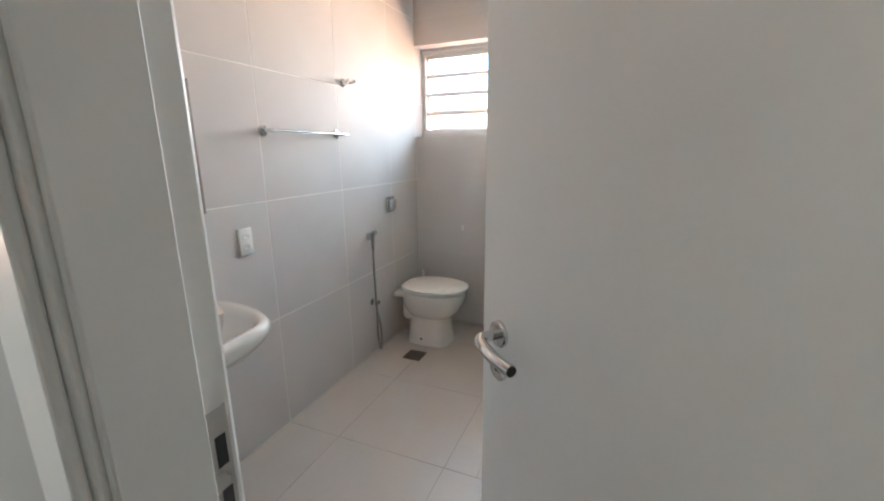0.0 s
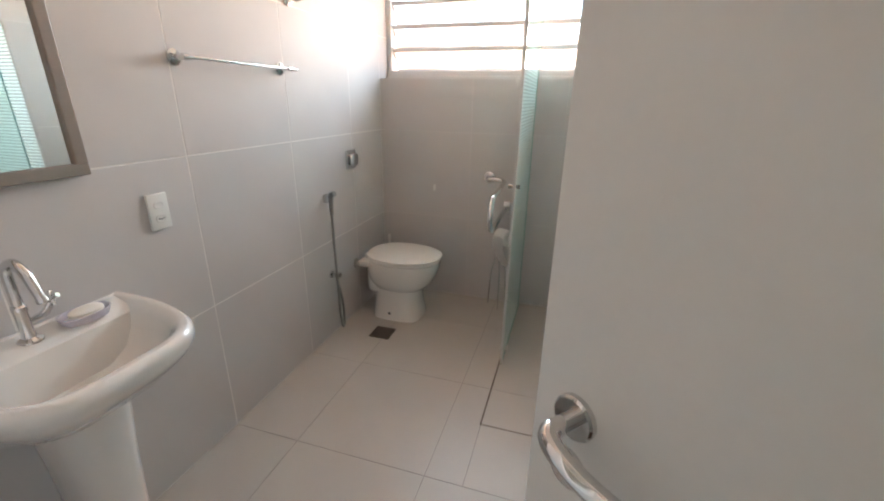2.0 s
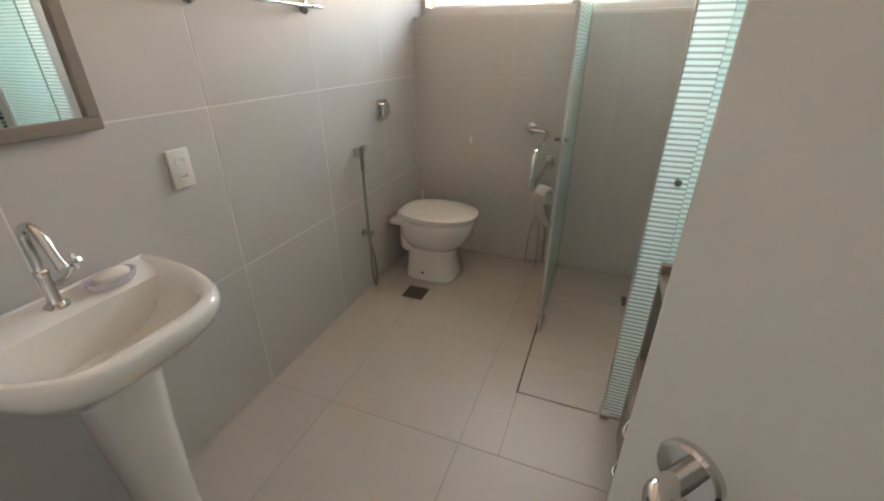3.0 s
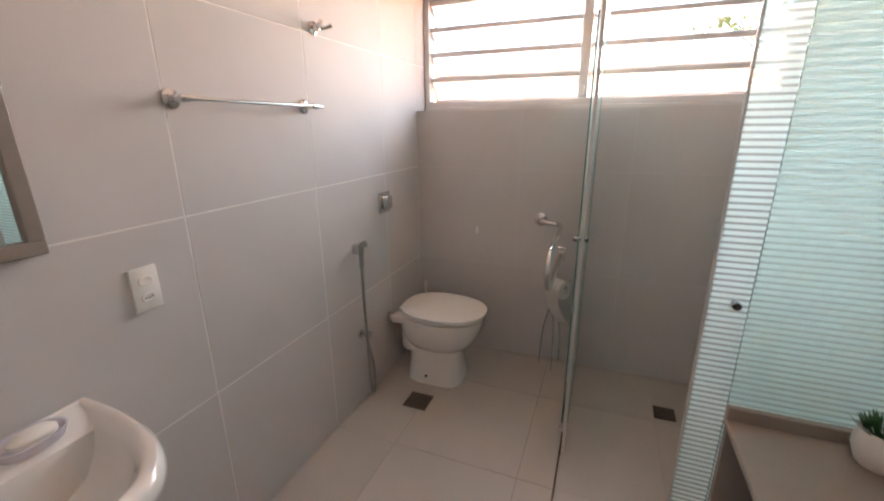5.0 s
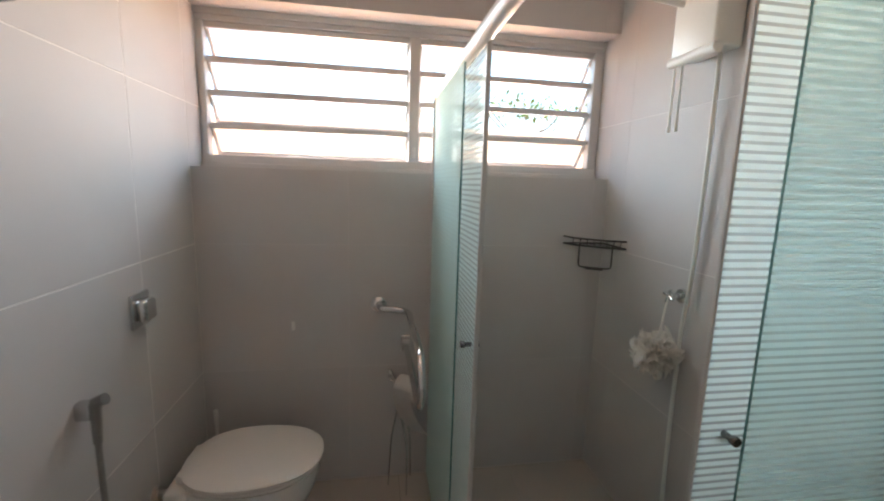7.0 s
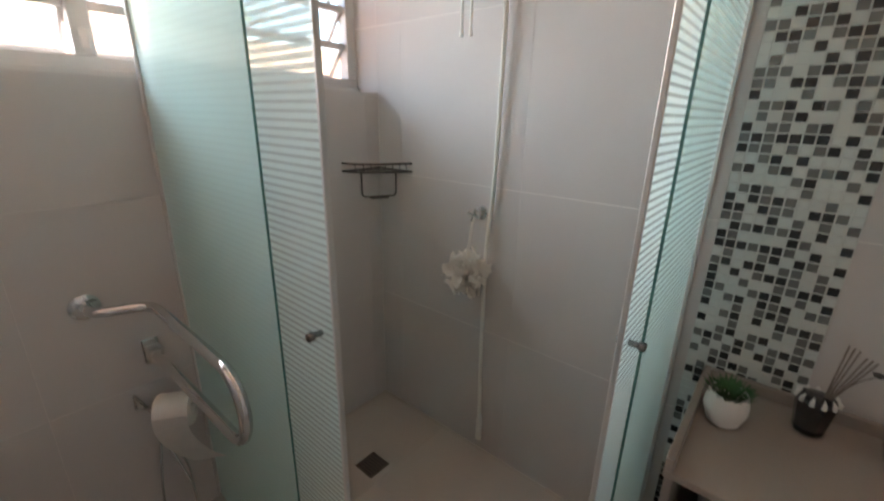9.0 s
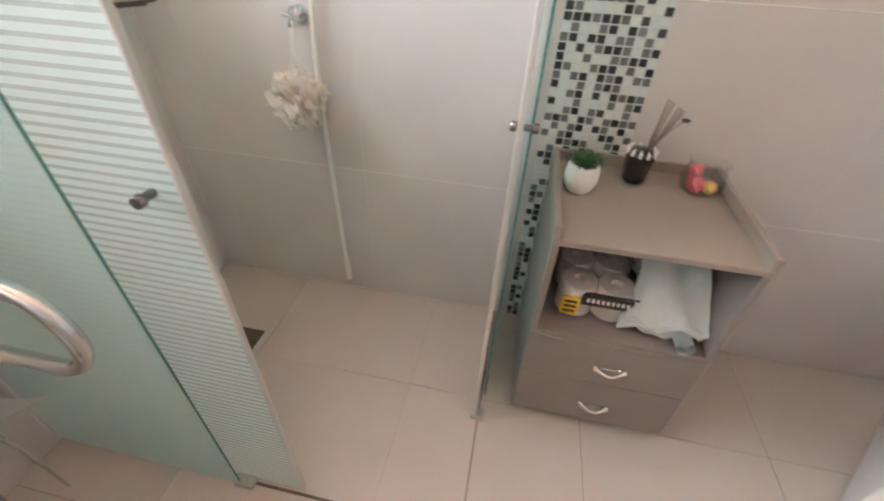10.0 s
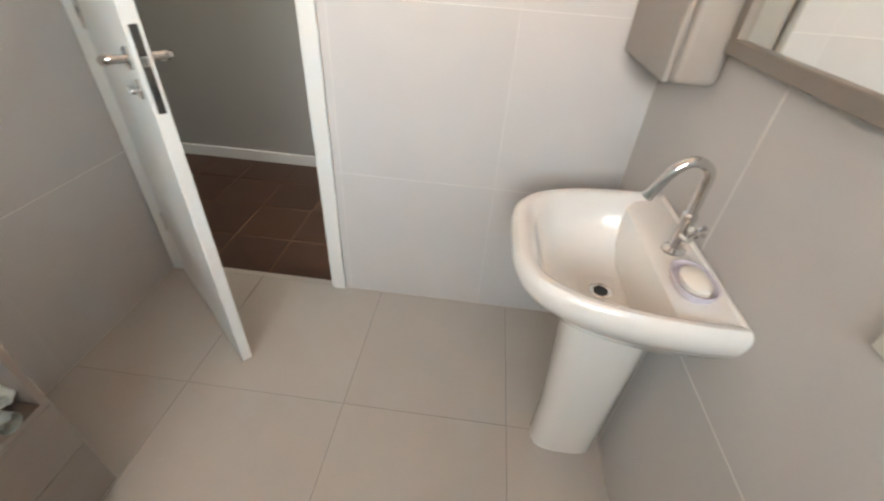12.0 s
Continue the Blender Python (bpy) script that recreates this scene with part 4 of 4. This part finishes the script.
TAP = 0.757
tap = thing("basin_tap", (0.055, TAP, 0.80), "tall chrome basin tap with an arched spout", "tap")
DECK = 0.809
part("base", lathe([(0, 0), (0.028, 0), (0.027, 0.008), (0.016, 0.016), (0.014, 0.03), (0.014, 0.085), (0.016, 0.088), (0.016, 0.10), (0.012, 0.104), (0, 0.104)], (0.055, TAP, DECK), 24), M_CHROME, tap, "", True)
spout = rounded([(0.055, TAP, DECK + 0.10), (0.055, TAP, DECK + 0.205), (0.095, TAP, DECK + 0.225), (0.128, TAP, DECK + 0.20), (0.158, TAP, DECK + 0.135)], 0.035, 6)
part("spout", tube(spout, 0.0115, 16), M_CHROME, tap, "arched chrome spout", True)
part("aerator", tube([(0.156, TAP, DECK + 0.140), (0.161, TAP, DECK + 0.130)], 0.0128, 16), M_CHROME, tap, "", True)
part("side_valve", tube(rounded([(0.055, TAP, DECK + 0.05), (0.062, TAP + 0.045, DECK + 0.062), (0.064, TAP + 0.06, DECK + 0.085)], 0.02), 0.009, 14), M_CHROME, tap, "", True)
hm = bmesh.new()
for a in (0.5, 0.5 + math.pi / 2):
    d = Vector((math.cos(a), 0.25, math.sin(a))).normalized() * 0.020
    c = Vector((0.064, TAP + 0.066, DECK + 0.095))
    tube([c - d, c + d], 0.0065, 10, hm)
part("cross_handle", hm, M_CHROME, tap, "", True)
dish = thing("soap_dish", (0.062, 0.885, 0.795), "translucent lilac soap dish on the washbasin", "soap dish")
part("dish", loft([egg(0.062, 0.885, 0.036, 0.036, 0.055, 0.795), egg(0.062, 0.885, 0.042, 0.042, 0.062, 0.812), egg(0.062, 0.885, 0.044, 0.044, 0.064, 0.818),
                   egg(0.062, 0.885, 0.040, 0.040, 0.060, 0.818), egg(0.062, 0.885, 0.034, 0.034, 0.052, 0.801)]), M_LILAC, dish, "", True)
soap = thing("soap_bar", (0.062, 0.89, 0.801), "white oval bar of soap in the dish", "soap")
part("bar", loft([egg(0.062, 0.89, 0.020, 0.020, 0.034, 0.802), egg(0.062, 0.89, 0.027, 0.027, 0.043, 0.809), egg(0.062, 0.89, 0.027, 0.027, 0.043, 0.820), egg(0.062, 0.89, 0.020, 0.020, 0.034, 0.827), egg(0.062, 0.89, 0.006, 0.006, 0.010, 0.829)]), M_SOAP, soap, "", True)

for ob in (dish, soap):
    ob.location.z += 0.016

# ---- side cabinet ----
CX0, CX1, CY0, CY1, CT = 1.470, 1.925, 1.110, 1.606, 0.752
cab = thing("side_cabinet", (1.70, 1.36, 0.0), "taupe laminate bathroom cabinet with open shelf and two drawers", "cabinet")
th = 0.018
part("side_panel", box(CX0 + 0.004, CX1, CY0 + 0.004, CY0 + 0.004 + th, 0.03, CT - 0.018, 0.001), M_LAMINATE, cab)
part("side_panel", box(CX0 + 0.004, CX1, CY1 - 0.004 - th, CY1 - 0.004, 0.03, CT - 0.018, 0.001), M_LAMINATE, cab)
part("back_panel", box(CX1 - 0.010, CX1 - 0.002, CY0 + 0.022, CY1 - 0.022, 0.03, CT - 0.018), M_LAMINATE, cab)
part("shelf", box(CX0 + 0.004, CX1 - 0.010, CY0 + 0.022, CY1 - 0.022, 0.413, 0.431, 0.001), M_LAMINATE, cab)
part("bottom_panel", box(CX0 + 0.022, CX1 - 0.010, CY0 + 0.022, CY1 - 0.022, 0.03, 0.046), M_LAMINATE, cab)
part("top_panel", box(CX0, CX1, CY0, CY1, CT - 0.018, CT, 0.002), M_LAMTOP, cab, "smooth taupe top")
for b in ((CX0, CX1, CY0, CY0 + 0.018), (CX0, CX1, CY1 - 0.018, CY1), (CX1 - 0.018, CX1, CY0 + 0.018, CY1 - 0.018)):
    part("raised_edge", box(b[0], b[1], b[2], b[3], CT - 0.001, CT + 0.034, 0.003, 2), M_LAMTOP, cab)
for fx in (CX0 + 0.03, CX1 - 0.06):
    for fy in (CY0 + 0.03, CY1 - 0.06):
        part("foot", box(fx, fx + 0.03, fy, fy + 0.03, 0.0, 0.031, 0.003), M_BLACK, cab)
for z0_, z1_ in ((0.036, 0.237), (0.241, 0.415)):
    dr = part("drawer", box(CX0, CX0 + 0.018, CY0 + 0.006, CY1 - 0.006, z0_, z1_, 0.0015), M_LAMINATE, cab, "plain taupe drawer front")
    part("drawer_box", box(CX0 + 0.018, CX1 - 0.06, CY0 + 0.035, CY1 - 0.035, z0_ + 0.018, z1_ - 0.03), M_LAMINATE, dr)
    hz, hy = (z0_ + z1_) / 2 - 0.010, 1.352
    bow = [(CX0 - 0.003 - 0.021 * math.sin(math.pi * k / 12), hy - 0.042 + 0.084 * k / 12, hz - 0.004 * math.sin(math.pi * k / 12)) for k in range(13)]
    grip = part("handle", tube(bow, [0.010, 0.008] + [0.0062] * 9 + [0.008, 0.010], 12, scale_y=0.9), M_CHROME, dr, "bowed chrome handle", True)
    part("back_plate", box(CX0 - 0.003, CX0 + 0.001, hy - 0.048, hy + 0.048, hz - 0.005, hz + 0.007, 0.0015, 2), M_CHROME, dr, "slim chrome back plate", True)

# ---- things on and in the cabinet ----
plant = thing("potted_plant", (1.730, 1.534, CT), "small green artificial plant in a fluted white pot", "plant")
part("pot", lathe([(0, 0), (0.030, 0), (0.036, 0.006), (0.046, 0.035), (0.046, 0.055), (0.041, 0.085), (0.037, 0.085), (0.038, 0.078), (0, 0.074)], (1.730, 1.534, CT), 48, flute=12, depth=0.018), M_POT, plant, "fluted white ceramic pot", True)
fm = bmesh.new()
for k in range(170):
    a, r = random.uniform(0, 6.28), 0.032 * random.random() ** 0.5
    b = Vector((1.730 + r * math.cos(a), 1.534 + r * math.sin(a), CT + 0.072))
    lean = Vector((math.cos(a) * r * 0.9, math.sin(a) * r * 0.9, 0)) + Vector((random.uniform(-1, 1), random.uniform(-1, 1), 0)) * 0.006
    h = random.uniform(0.020, 0.035)
    t = b + lean + Vector((0, 0, h))
    s = Vector((math.cos(a + 1.57), math.sin(a + 1.57), 0)) * 0.0024
    q = [fm.verts.new(p) for p in (b - s, b + s, (b + t) / 2 + s * 1.5, t, (b + t) / 2 - s * 1.5)]
    fm.faces.new(q)
tagged(part("foliage", fm, M_GREEN, plant, "dense short green leaves", recalc=False), kind="stuff")

diff = thing("reed_diffuser", (1.830, 1.372, CT), "black faceted reed diffuser bottle with dark reeds", "diffuser")
part("bottle", lathe([(0, 0), (0.027, 0), (0.031, 0.008), (0.036, 0.045), (0.041, 0.088), (0.038, 0.094), (0.016, 0.097), (0, 0.097)], (1.830, 1.372, CT), 9), M_DARKGLASS, diff)
cm = bmesh.new()
for k in range(11):
    a = 2 * math.pi * k / 11
    c, sn = math.cos(a), math.sin(a)
    tube([(1.830 + 0.038 * c, 1.372 + 0.038 * sn, CT + 0.086), (1.830 + 0.039 * c, 1.372 + 0.039 * sn, CT + 0.096), (1.830 + 0.031 * c, 1.372 + 0.031 * sn, CT + 0.106)], [0.0055, 0.005, 0.0008], 6, cm)
part("collar", cm, M_SEAT, diff, "spiky white trim round the neck")
part("glass_foot", lathe([(0, 0.0), (0.030, 0.0), (0.034, 0.006), (0.033, 0.014), (0.028, 0.016), (0, 0.016)], (1.830, 1.372, CT), 24), M_JAR, diff, "clear glass foot", True)
for k in range(6):
    part("reed", tube([(1.832 + 0.003 * (k % 2), 1.362 - 0.002 * k, CT + 0.090), (1.835 + 0.008 * (k % 3), 1.352 - 0.011 * k, CT + 0.238 - 0.006 * k)], 0.0019, 6), M_REED, diff)
part("flower_stem", tube(smooth_line([(1.834, 1.355, CT + 0.092), (1.834, 1.325, CT + 0.150), (1.828, 1.298, CT + 0.186)], 4), 0.0013, 6), M_REED, diff)
part("flower", lathe([(0, -0.005), (0.007, -0.003), (0.013, 0.003), (0.005, 0.005), (0, 0.007)], (1.826, 1.294, CT + 0.190), 7), M_BLACK, diff, "small dark flower tip")

jar = thing("glass_jar", (1.810, 1.196, CT), "round clear glass jar without lid", "jar")
gj = part("bowl", lathe([(0, 0.002), (0.034, 0.0), (0.052, 0.012), (0.058, 0.04), (0.052, 0.070), (0.047, 0.080), (0.055, 0.094), (0.052, 0.095), (0.044, 0.081), (0.049, 0.069), (0.055, 0.04), (0.049, 0.014), (0.032, 0.005), (0, 0.006)],
                            (1.810, 1.196, CT), 30), M_JAR, jar, "", True)
gj.visible_shadow = False


def soap_rose(c, r, material, label):
    ob = thing("soap_ball", c, label, "soap", "soaps in the glass jar")
    bm = bmesh.new()
    bmesh.ops.create_icosphere(bm, subdivisions=3, radius=r)
    for v in bm.verts:
        d = v.co.normalized()
        v.co *= 1 + 0.12 * math.sin(5 * math.atan2(d.y, d.x) + 6 * d.z)
    bmesh.ops.translate(bm, verts=bm.verts, vec=Vector(c) + Vector((0, 0, r)))
    part("petals", bm, material, ob, "", True)


soap_rose((1.790, 1.216, CT + 0.007), 0.022, M_PINK, "pink rose-shaped soap inside the glass jar")
soap_rose((1.793, 1.176, CT + 0.007), 0.018, M_YELLOW, "yellow rose-shaped soap inside the glass jar")
soap_rose((1.827, 1.209, CT + 0.007), 0.019, M_PINK, "pink rose-shaped soap inside the glass jar")
soap_rose((1.807, 1.222, CT + 0.046), 0.018, M_PINK, "pink rose-shaped soap inside the glass jar")

SH = 0.431
pack = thing("paper_roll_pack", (1.64, 1.42, SH), "plastic-wrapped pack of white paper rolls with black band", "paper pack")
for dy, dx in ((-0.052, 0.0), (0.052, 0.0), (-0.052, 0.11), (0.052, 0.11)):
    part("roll", lathe([(0, 0), (0.050, 0), (0.055, 0.006), (0.055, 0.10), (0.050, 0.107), (0.018, 0.107), (0.018, 0.09), (0, 0.09)], (1.60 + dx, 1.43 + dy, SH), 24), M_PACK, pack, "white roll under film", True)
part("printed_band", box(1.5385, 1.5425, 1.335, 1.475, SH + 0.062, SH + 0.101, 0.001), M_BLACK, pack, "black printed band")
part("printed_band", box(1.5385, 1.5425, 1.325, 1.470, SH + 0.104, SH + 0.110, 0.001), M_BLACK, pack, "thin black printed band")
part("yellow_label", box(1.5375, 1.5435, 1.478, 1.528, SH + 0.018, SH + 0.083, 0.001), M_LABEL, pack, "yellow printed label")
for k in range(9):
    part("lettering", box(1.5372, 1.5386, 1.345 + k * 0.0135, 1.3525 + k * 0.0135, SH + 0.076, SH + 0.089), M_SEAT, pack)
for k in range(3):
    part("lettering", box(1.5366, 1.5378, 1.485, 1.520, SH + 0.028 + k * 0.018, SH + 0.037 + k * 0.018), M_BLACK, pack)

towel = thing("folded_towel", (1.58, 1.225, SH), "mint green terry towel draped over itself in the open shelf", "towel")


def towel_layer(shift, top, drop):
    bm = bmesh.new()
    nx, ny = 26, 16
    grid = []
    for i in range(nx):
        row = []
        u = i / (nx - 1)
        for j in range(ny):
            v = j / (ny - 1)
            x = 1.80 - 0.345 * u
            y = 1.150 + 0.15 * v + 0.010 * math.sin(u * 5 + shift) + 0.03 * u * v
            z = SH + top * (1 - 0.10 * abs(v - 0.5)) + 0.006 * math.sin(u * 11 + v * 7 + shift)
            if u > 0.40:
                w = (u - 0.40) / 0.60
                z = SH + 0.012 + (z - SH - 0.012) * (1 - w ** 0.95 * drop)
                x = 1.80 - 0.345 * u + 0.05 * w
                y += 0.035 * w * (v - 0.2)
            z += 0.014 * noise.noise((x * 13, y * 16, shift)) + 0.014 * math.sin(v * 9 + u * 4 + shift) + 0.013 * abs(noise.noise((x * 22, y * 26, shift + 3))) + 0.006 * noise.noise((x * 45, y * 45, shift))
            row.append(bm.verts.new((x, y, max(z, SH + 0.008))))
        grid.append(row)
    for a, b in zip(grid, grid[1:]):
        for k in range(ny - 1):
            bm.faces.new((a[k], a[k + 1], b[k + 1], b[k]))
    bmesh.ops.recalc_face_normals(bm, faces=bm.faces)
    bmesh.ops.solidify(bm, geom=bm.faces[:], thickness=0.010)
    return bm


part("upper_fold", towel_layer(0.0, 0.225, 0.80), M_TOWEL, towel, "", True)
part("middle_fold", towel_layer(1.7, 0.13, 0.70), M_TOWEL, towel, "", True)
part("lower_fold", towel_layer(3.1, 0.06, 0.6), M_TOWEL, towel, "", True)
sp = []
for k in range(40):
    a = k / 39 * 4.3 * math.pi
    r = 0.008 + 0.019 * k / 39
    sp.append((r * math.cos(a), r * math.sin(a)))
rb = bmesh.new()
ra = [[rb.verts.new((x, 1.195 + p[0], SH + 0.034 + p[1])) for p in sp] for x in (1.462, 1.53, 1.60, 1.68)]
for a, b in zip(ra, ra[1:]):
    for k in range(len(sp) - 1):
        rb.faces.new((a[k], a[k + 1], b[k + 1], b[k]))
bmesh.ops.solidify(rb, geom=rb.faces[:], thickness=0.005)
part("rolled_edge", rb, M_TOWEL, towel, "rolled towel edge", True)

# ---- tiles ----
GAP = 0.005
shared = {}


def tile_mesh(key, du, dv, normal, depth, material, bev=0.0005):
    """A tile centred on its front face; normal is the axis it faces along, with sign."""
    k = (key, round(du, 4), round(dv, 4))
    if k in shared:
        return shared[k]
    a, b, hu, hv = 0.0, -depth, du / 2, dv / 2
    ring0 = [(-hu, -hv), (hu, -hv), (hu, hv), (-hu, hv)]
    ring1 = [(-hu + bev, -hv + bev), (hu - bev, -hv + bev), (hu - bev, hv - bev), (-hu + bev, hv - bev)]
    loc = {"x": lambda u, v, d: (d, u, v), "-x": lambda u, v, d: (-d, u, v), "y": lambda u, v, d: (u, d, v), "-y": lambda u, v, d: (u, -d, v), "z": lambda u, v, d: (u, v, d)}[normal]
    bm = loft([[loc(*p, b) for p in ring0], [loc(*p, a - bev) for p in ring0], [loc(*p, a) for p in ring1]])
    mid = Vector(loc(0, 0, -depth / 2))
    for f in bm.faces:
        f.normal_update()
        if f.normal.dot(f.calc_center_median() - mid) < 0:
            f.normal_flip()
    me = bpy.data.meshes.new("tile")
    bm.to_mesh(me)
    bm.free()
    me.materials.append(material)
    shared[k] = me
    return me


def lay_tiles(parent, key, normal, at, us, vs, bounds, holes, material, depth=0.008, gap=GAP, upright=None):
    """Tiles between the joint lines us and vs, clipped to bounds and cut round holes."""
    us = [bounds[0]] + [u for u in sorted(us) if bounds[0] + 0.012 < u < bounds[2] - 0.012] + [bounds[2]]
    vs = [bounds[1]] + [v for v in sorted(vs) if bounds[1] + 0.012 < v < bounds[3] - 0.012] + [bounds[3]]
    for u0, u1 in zip(us, us[1:]):
        for v0, v1 in zip(vs, vs[1:]):
            for r in minus((u0, v0, u1, v1), holes):
                g0, g1 = (gap if upright is None else upright) / 2, gap / 2
                me = tile_mesh(key, r[2] - r[0] - 2 * g0, r[3] - r[1] - 2 * g1, normal, depth, material)
                ob = new("tile", me)
                cu, cv = (r[0] + r[2]) / 2, (r[1] + r[3]) / 2
                ob.location = {"x": (at, cu, cv), "-x": (at, cu, cv), "y": (cu, at, cv), "-y": (cu, at, cv), "z": (cu, cv, at)}[normal]
                ob.parent = parent


def joints(first, step, n=12, back=6):
    return [first + step * k for k in range(-back, n)]


HJ = joints(0.603, 0.6)
lay_tiles(wall_left, "west", "x", 0.0, joints(1.365, 0.602), HJ, (D, 0, L_ + 0.19, H), [(L_, -1, 4, WIN[2]), (L_, WIN[3], 4, 9)], M_TILE)
lay_tiles(wall_right, "east", "-x", W, [2.255, 2.855, 1.655, 1.384, 0.79], HJ, (D, 0, L_ + 0.19, H), [(1.384, -1, 1.655, 3), (L_, -1, 4, WIN[2]), (L_, WIN[3], 4, 9)], M_TILE, gap=0.0024, upright=0.0006)
lay_tiles(wall_back, "north", "-y", L_, [0.66, 1.26, 1.86], HJ, (0, 0, W, H), [(WIN[0] - 0.1, WIN[2], WIN[1] + 0.1, WIN[3])], M_TILE, gap=0.0007)
lay_tiles(tiled_back, "south", "y", D, [0.45, 1.05, 1.65], HJ, (0, 0, W, H), [(DOOR[0] - 0.001, -1, DOOR[1] + 0.001, DOOR[2] + 0.001)], M_TILE, gap=0.0009, upright=0.0005)
lay_tiles(floor, "floor", "z", 0.0, joints(0.905, 0.586), joints(0.757, 0.606), (0, D - 0.034, W, L_), [(GX, GY, W + 1, L_ + 1)], M_FLOOR, gap=0.0026)
lay_tiles(floor, "floor", "z", 0.0, joints(0.905, 0.586), joints(0.757, 0.606), (GX, GY, W, L_), [], M_FLOOR, gap=0.0010)
lay_tiles(hall_floor, "hall", "z", -0.003, joints(1.48, 0.31, 20, 20), joints(0.155, -0.31, 6, 1)[::-1], (HALL_X0, HALL_Y, HALL_X1, D - 0.037), [], M_BROWN, gap=0.009)

# mosaic strip of small glass tiles on the shower side wall
mos_bed = tagged(part("mosaic_strip", box(W - 0.0015, W + 0.001, 1.384, 1.655, 0.0, H), M_MOSG, wall_right), "vertical mosaic strip of white, grey and black glass tiles")
PM = 0.0247
ms = []
for k, mt in enumerate(M_MOS):
    ms.append(tile_mesh("mosaic%d" % k, PM - 0.0042, PM - 0.0042, "-x", 0.004, mt, 0.0012))
rest = [bmesh.new() for _ in M_MOS]
rng = random.Random(5)
laid = {}
for i in range(11):
    for j in range(int(H / PM)):
        kind = rng.choices((0, 1, 2), (0.40, 0.28, 0.32))[0]
        if laid.get((i - 1, j)) == kind or laid.get((i, j - 1)) == kind:
            kind = rng.choices((0, 1, 2), (0.44, 0.26, 0.30))[0]
        laid[i, j] = kind
        y, z = 1.384 + PM * (i + 0.5), PM * (j + 0.5)
        if 0.78 < z < 1.44:
            ob = new("mosaic_tile", ms[kind])
            ob.location, ob.parent = (W - 0.004, y, z), mos_bed
        else:
            box(W - 0.004, W, y - PM / 2 + 0.0021, y + PM / 2 - 0.0021, z - PM / 2 + 0.0021, z + PM / 2 - 0.0021, bm=rest[kind])
for bm, mt in zip(rest, M_MOS):
    tagged(part("mosaic_rest", bm, mt, mos_bed), kind="stuff")
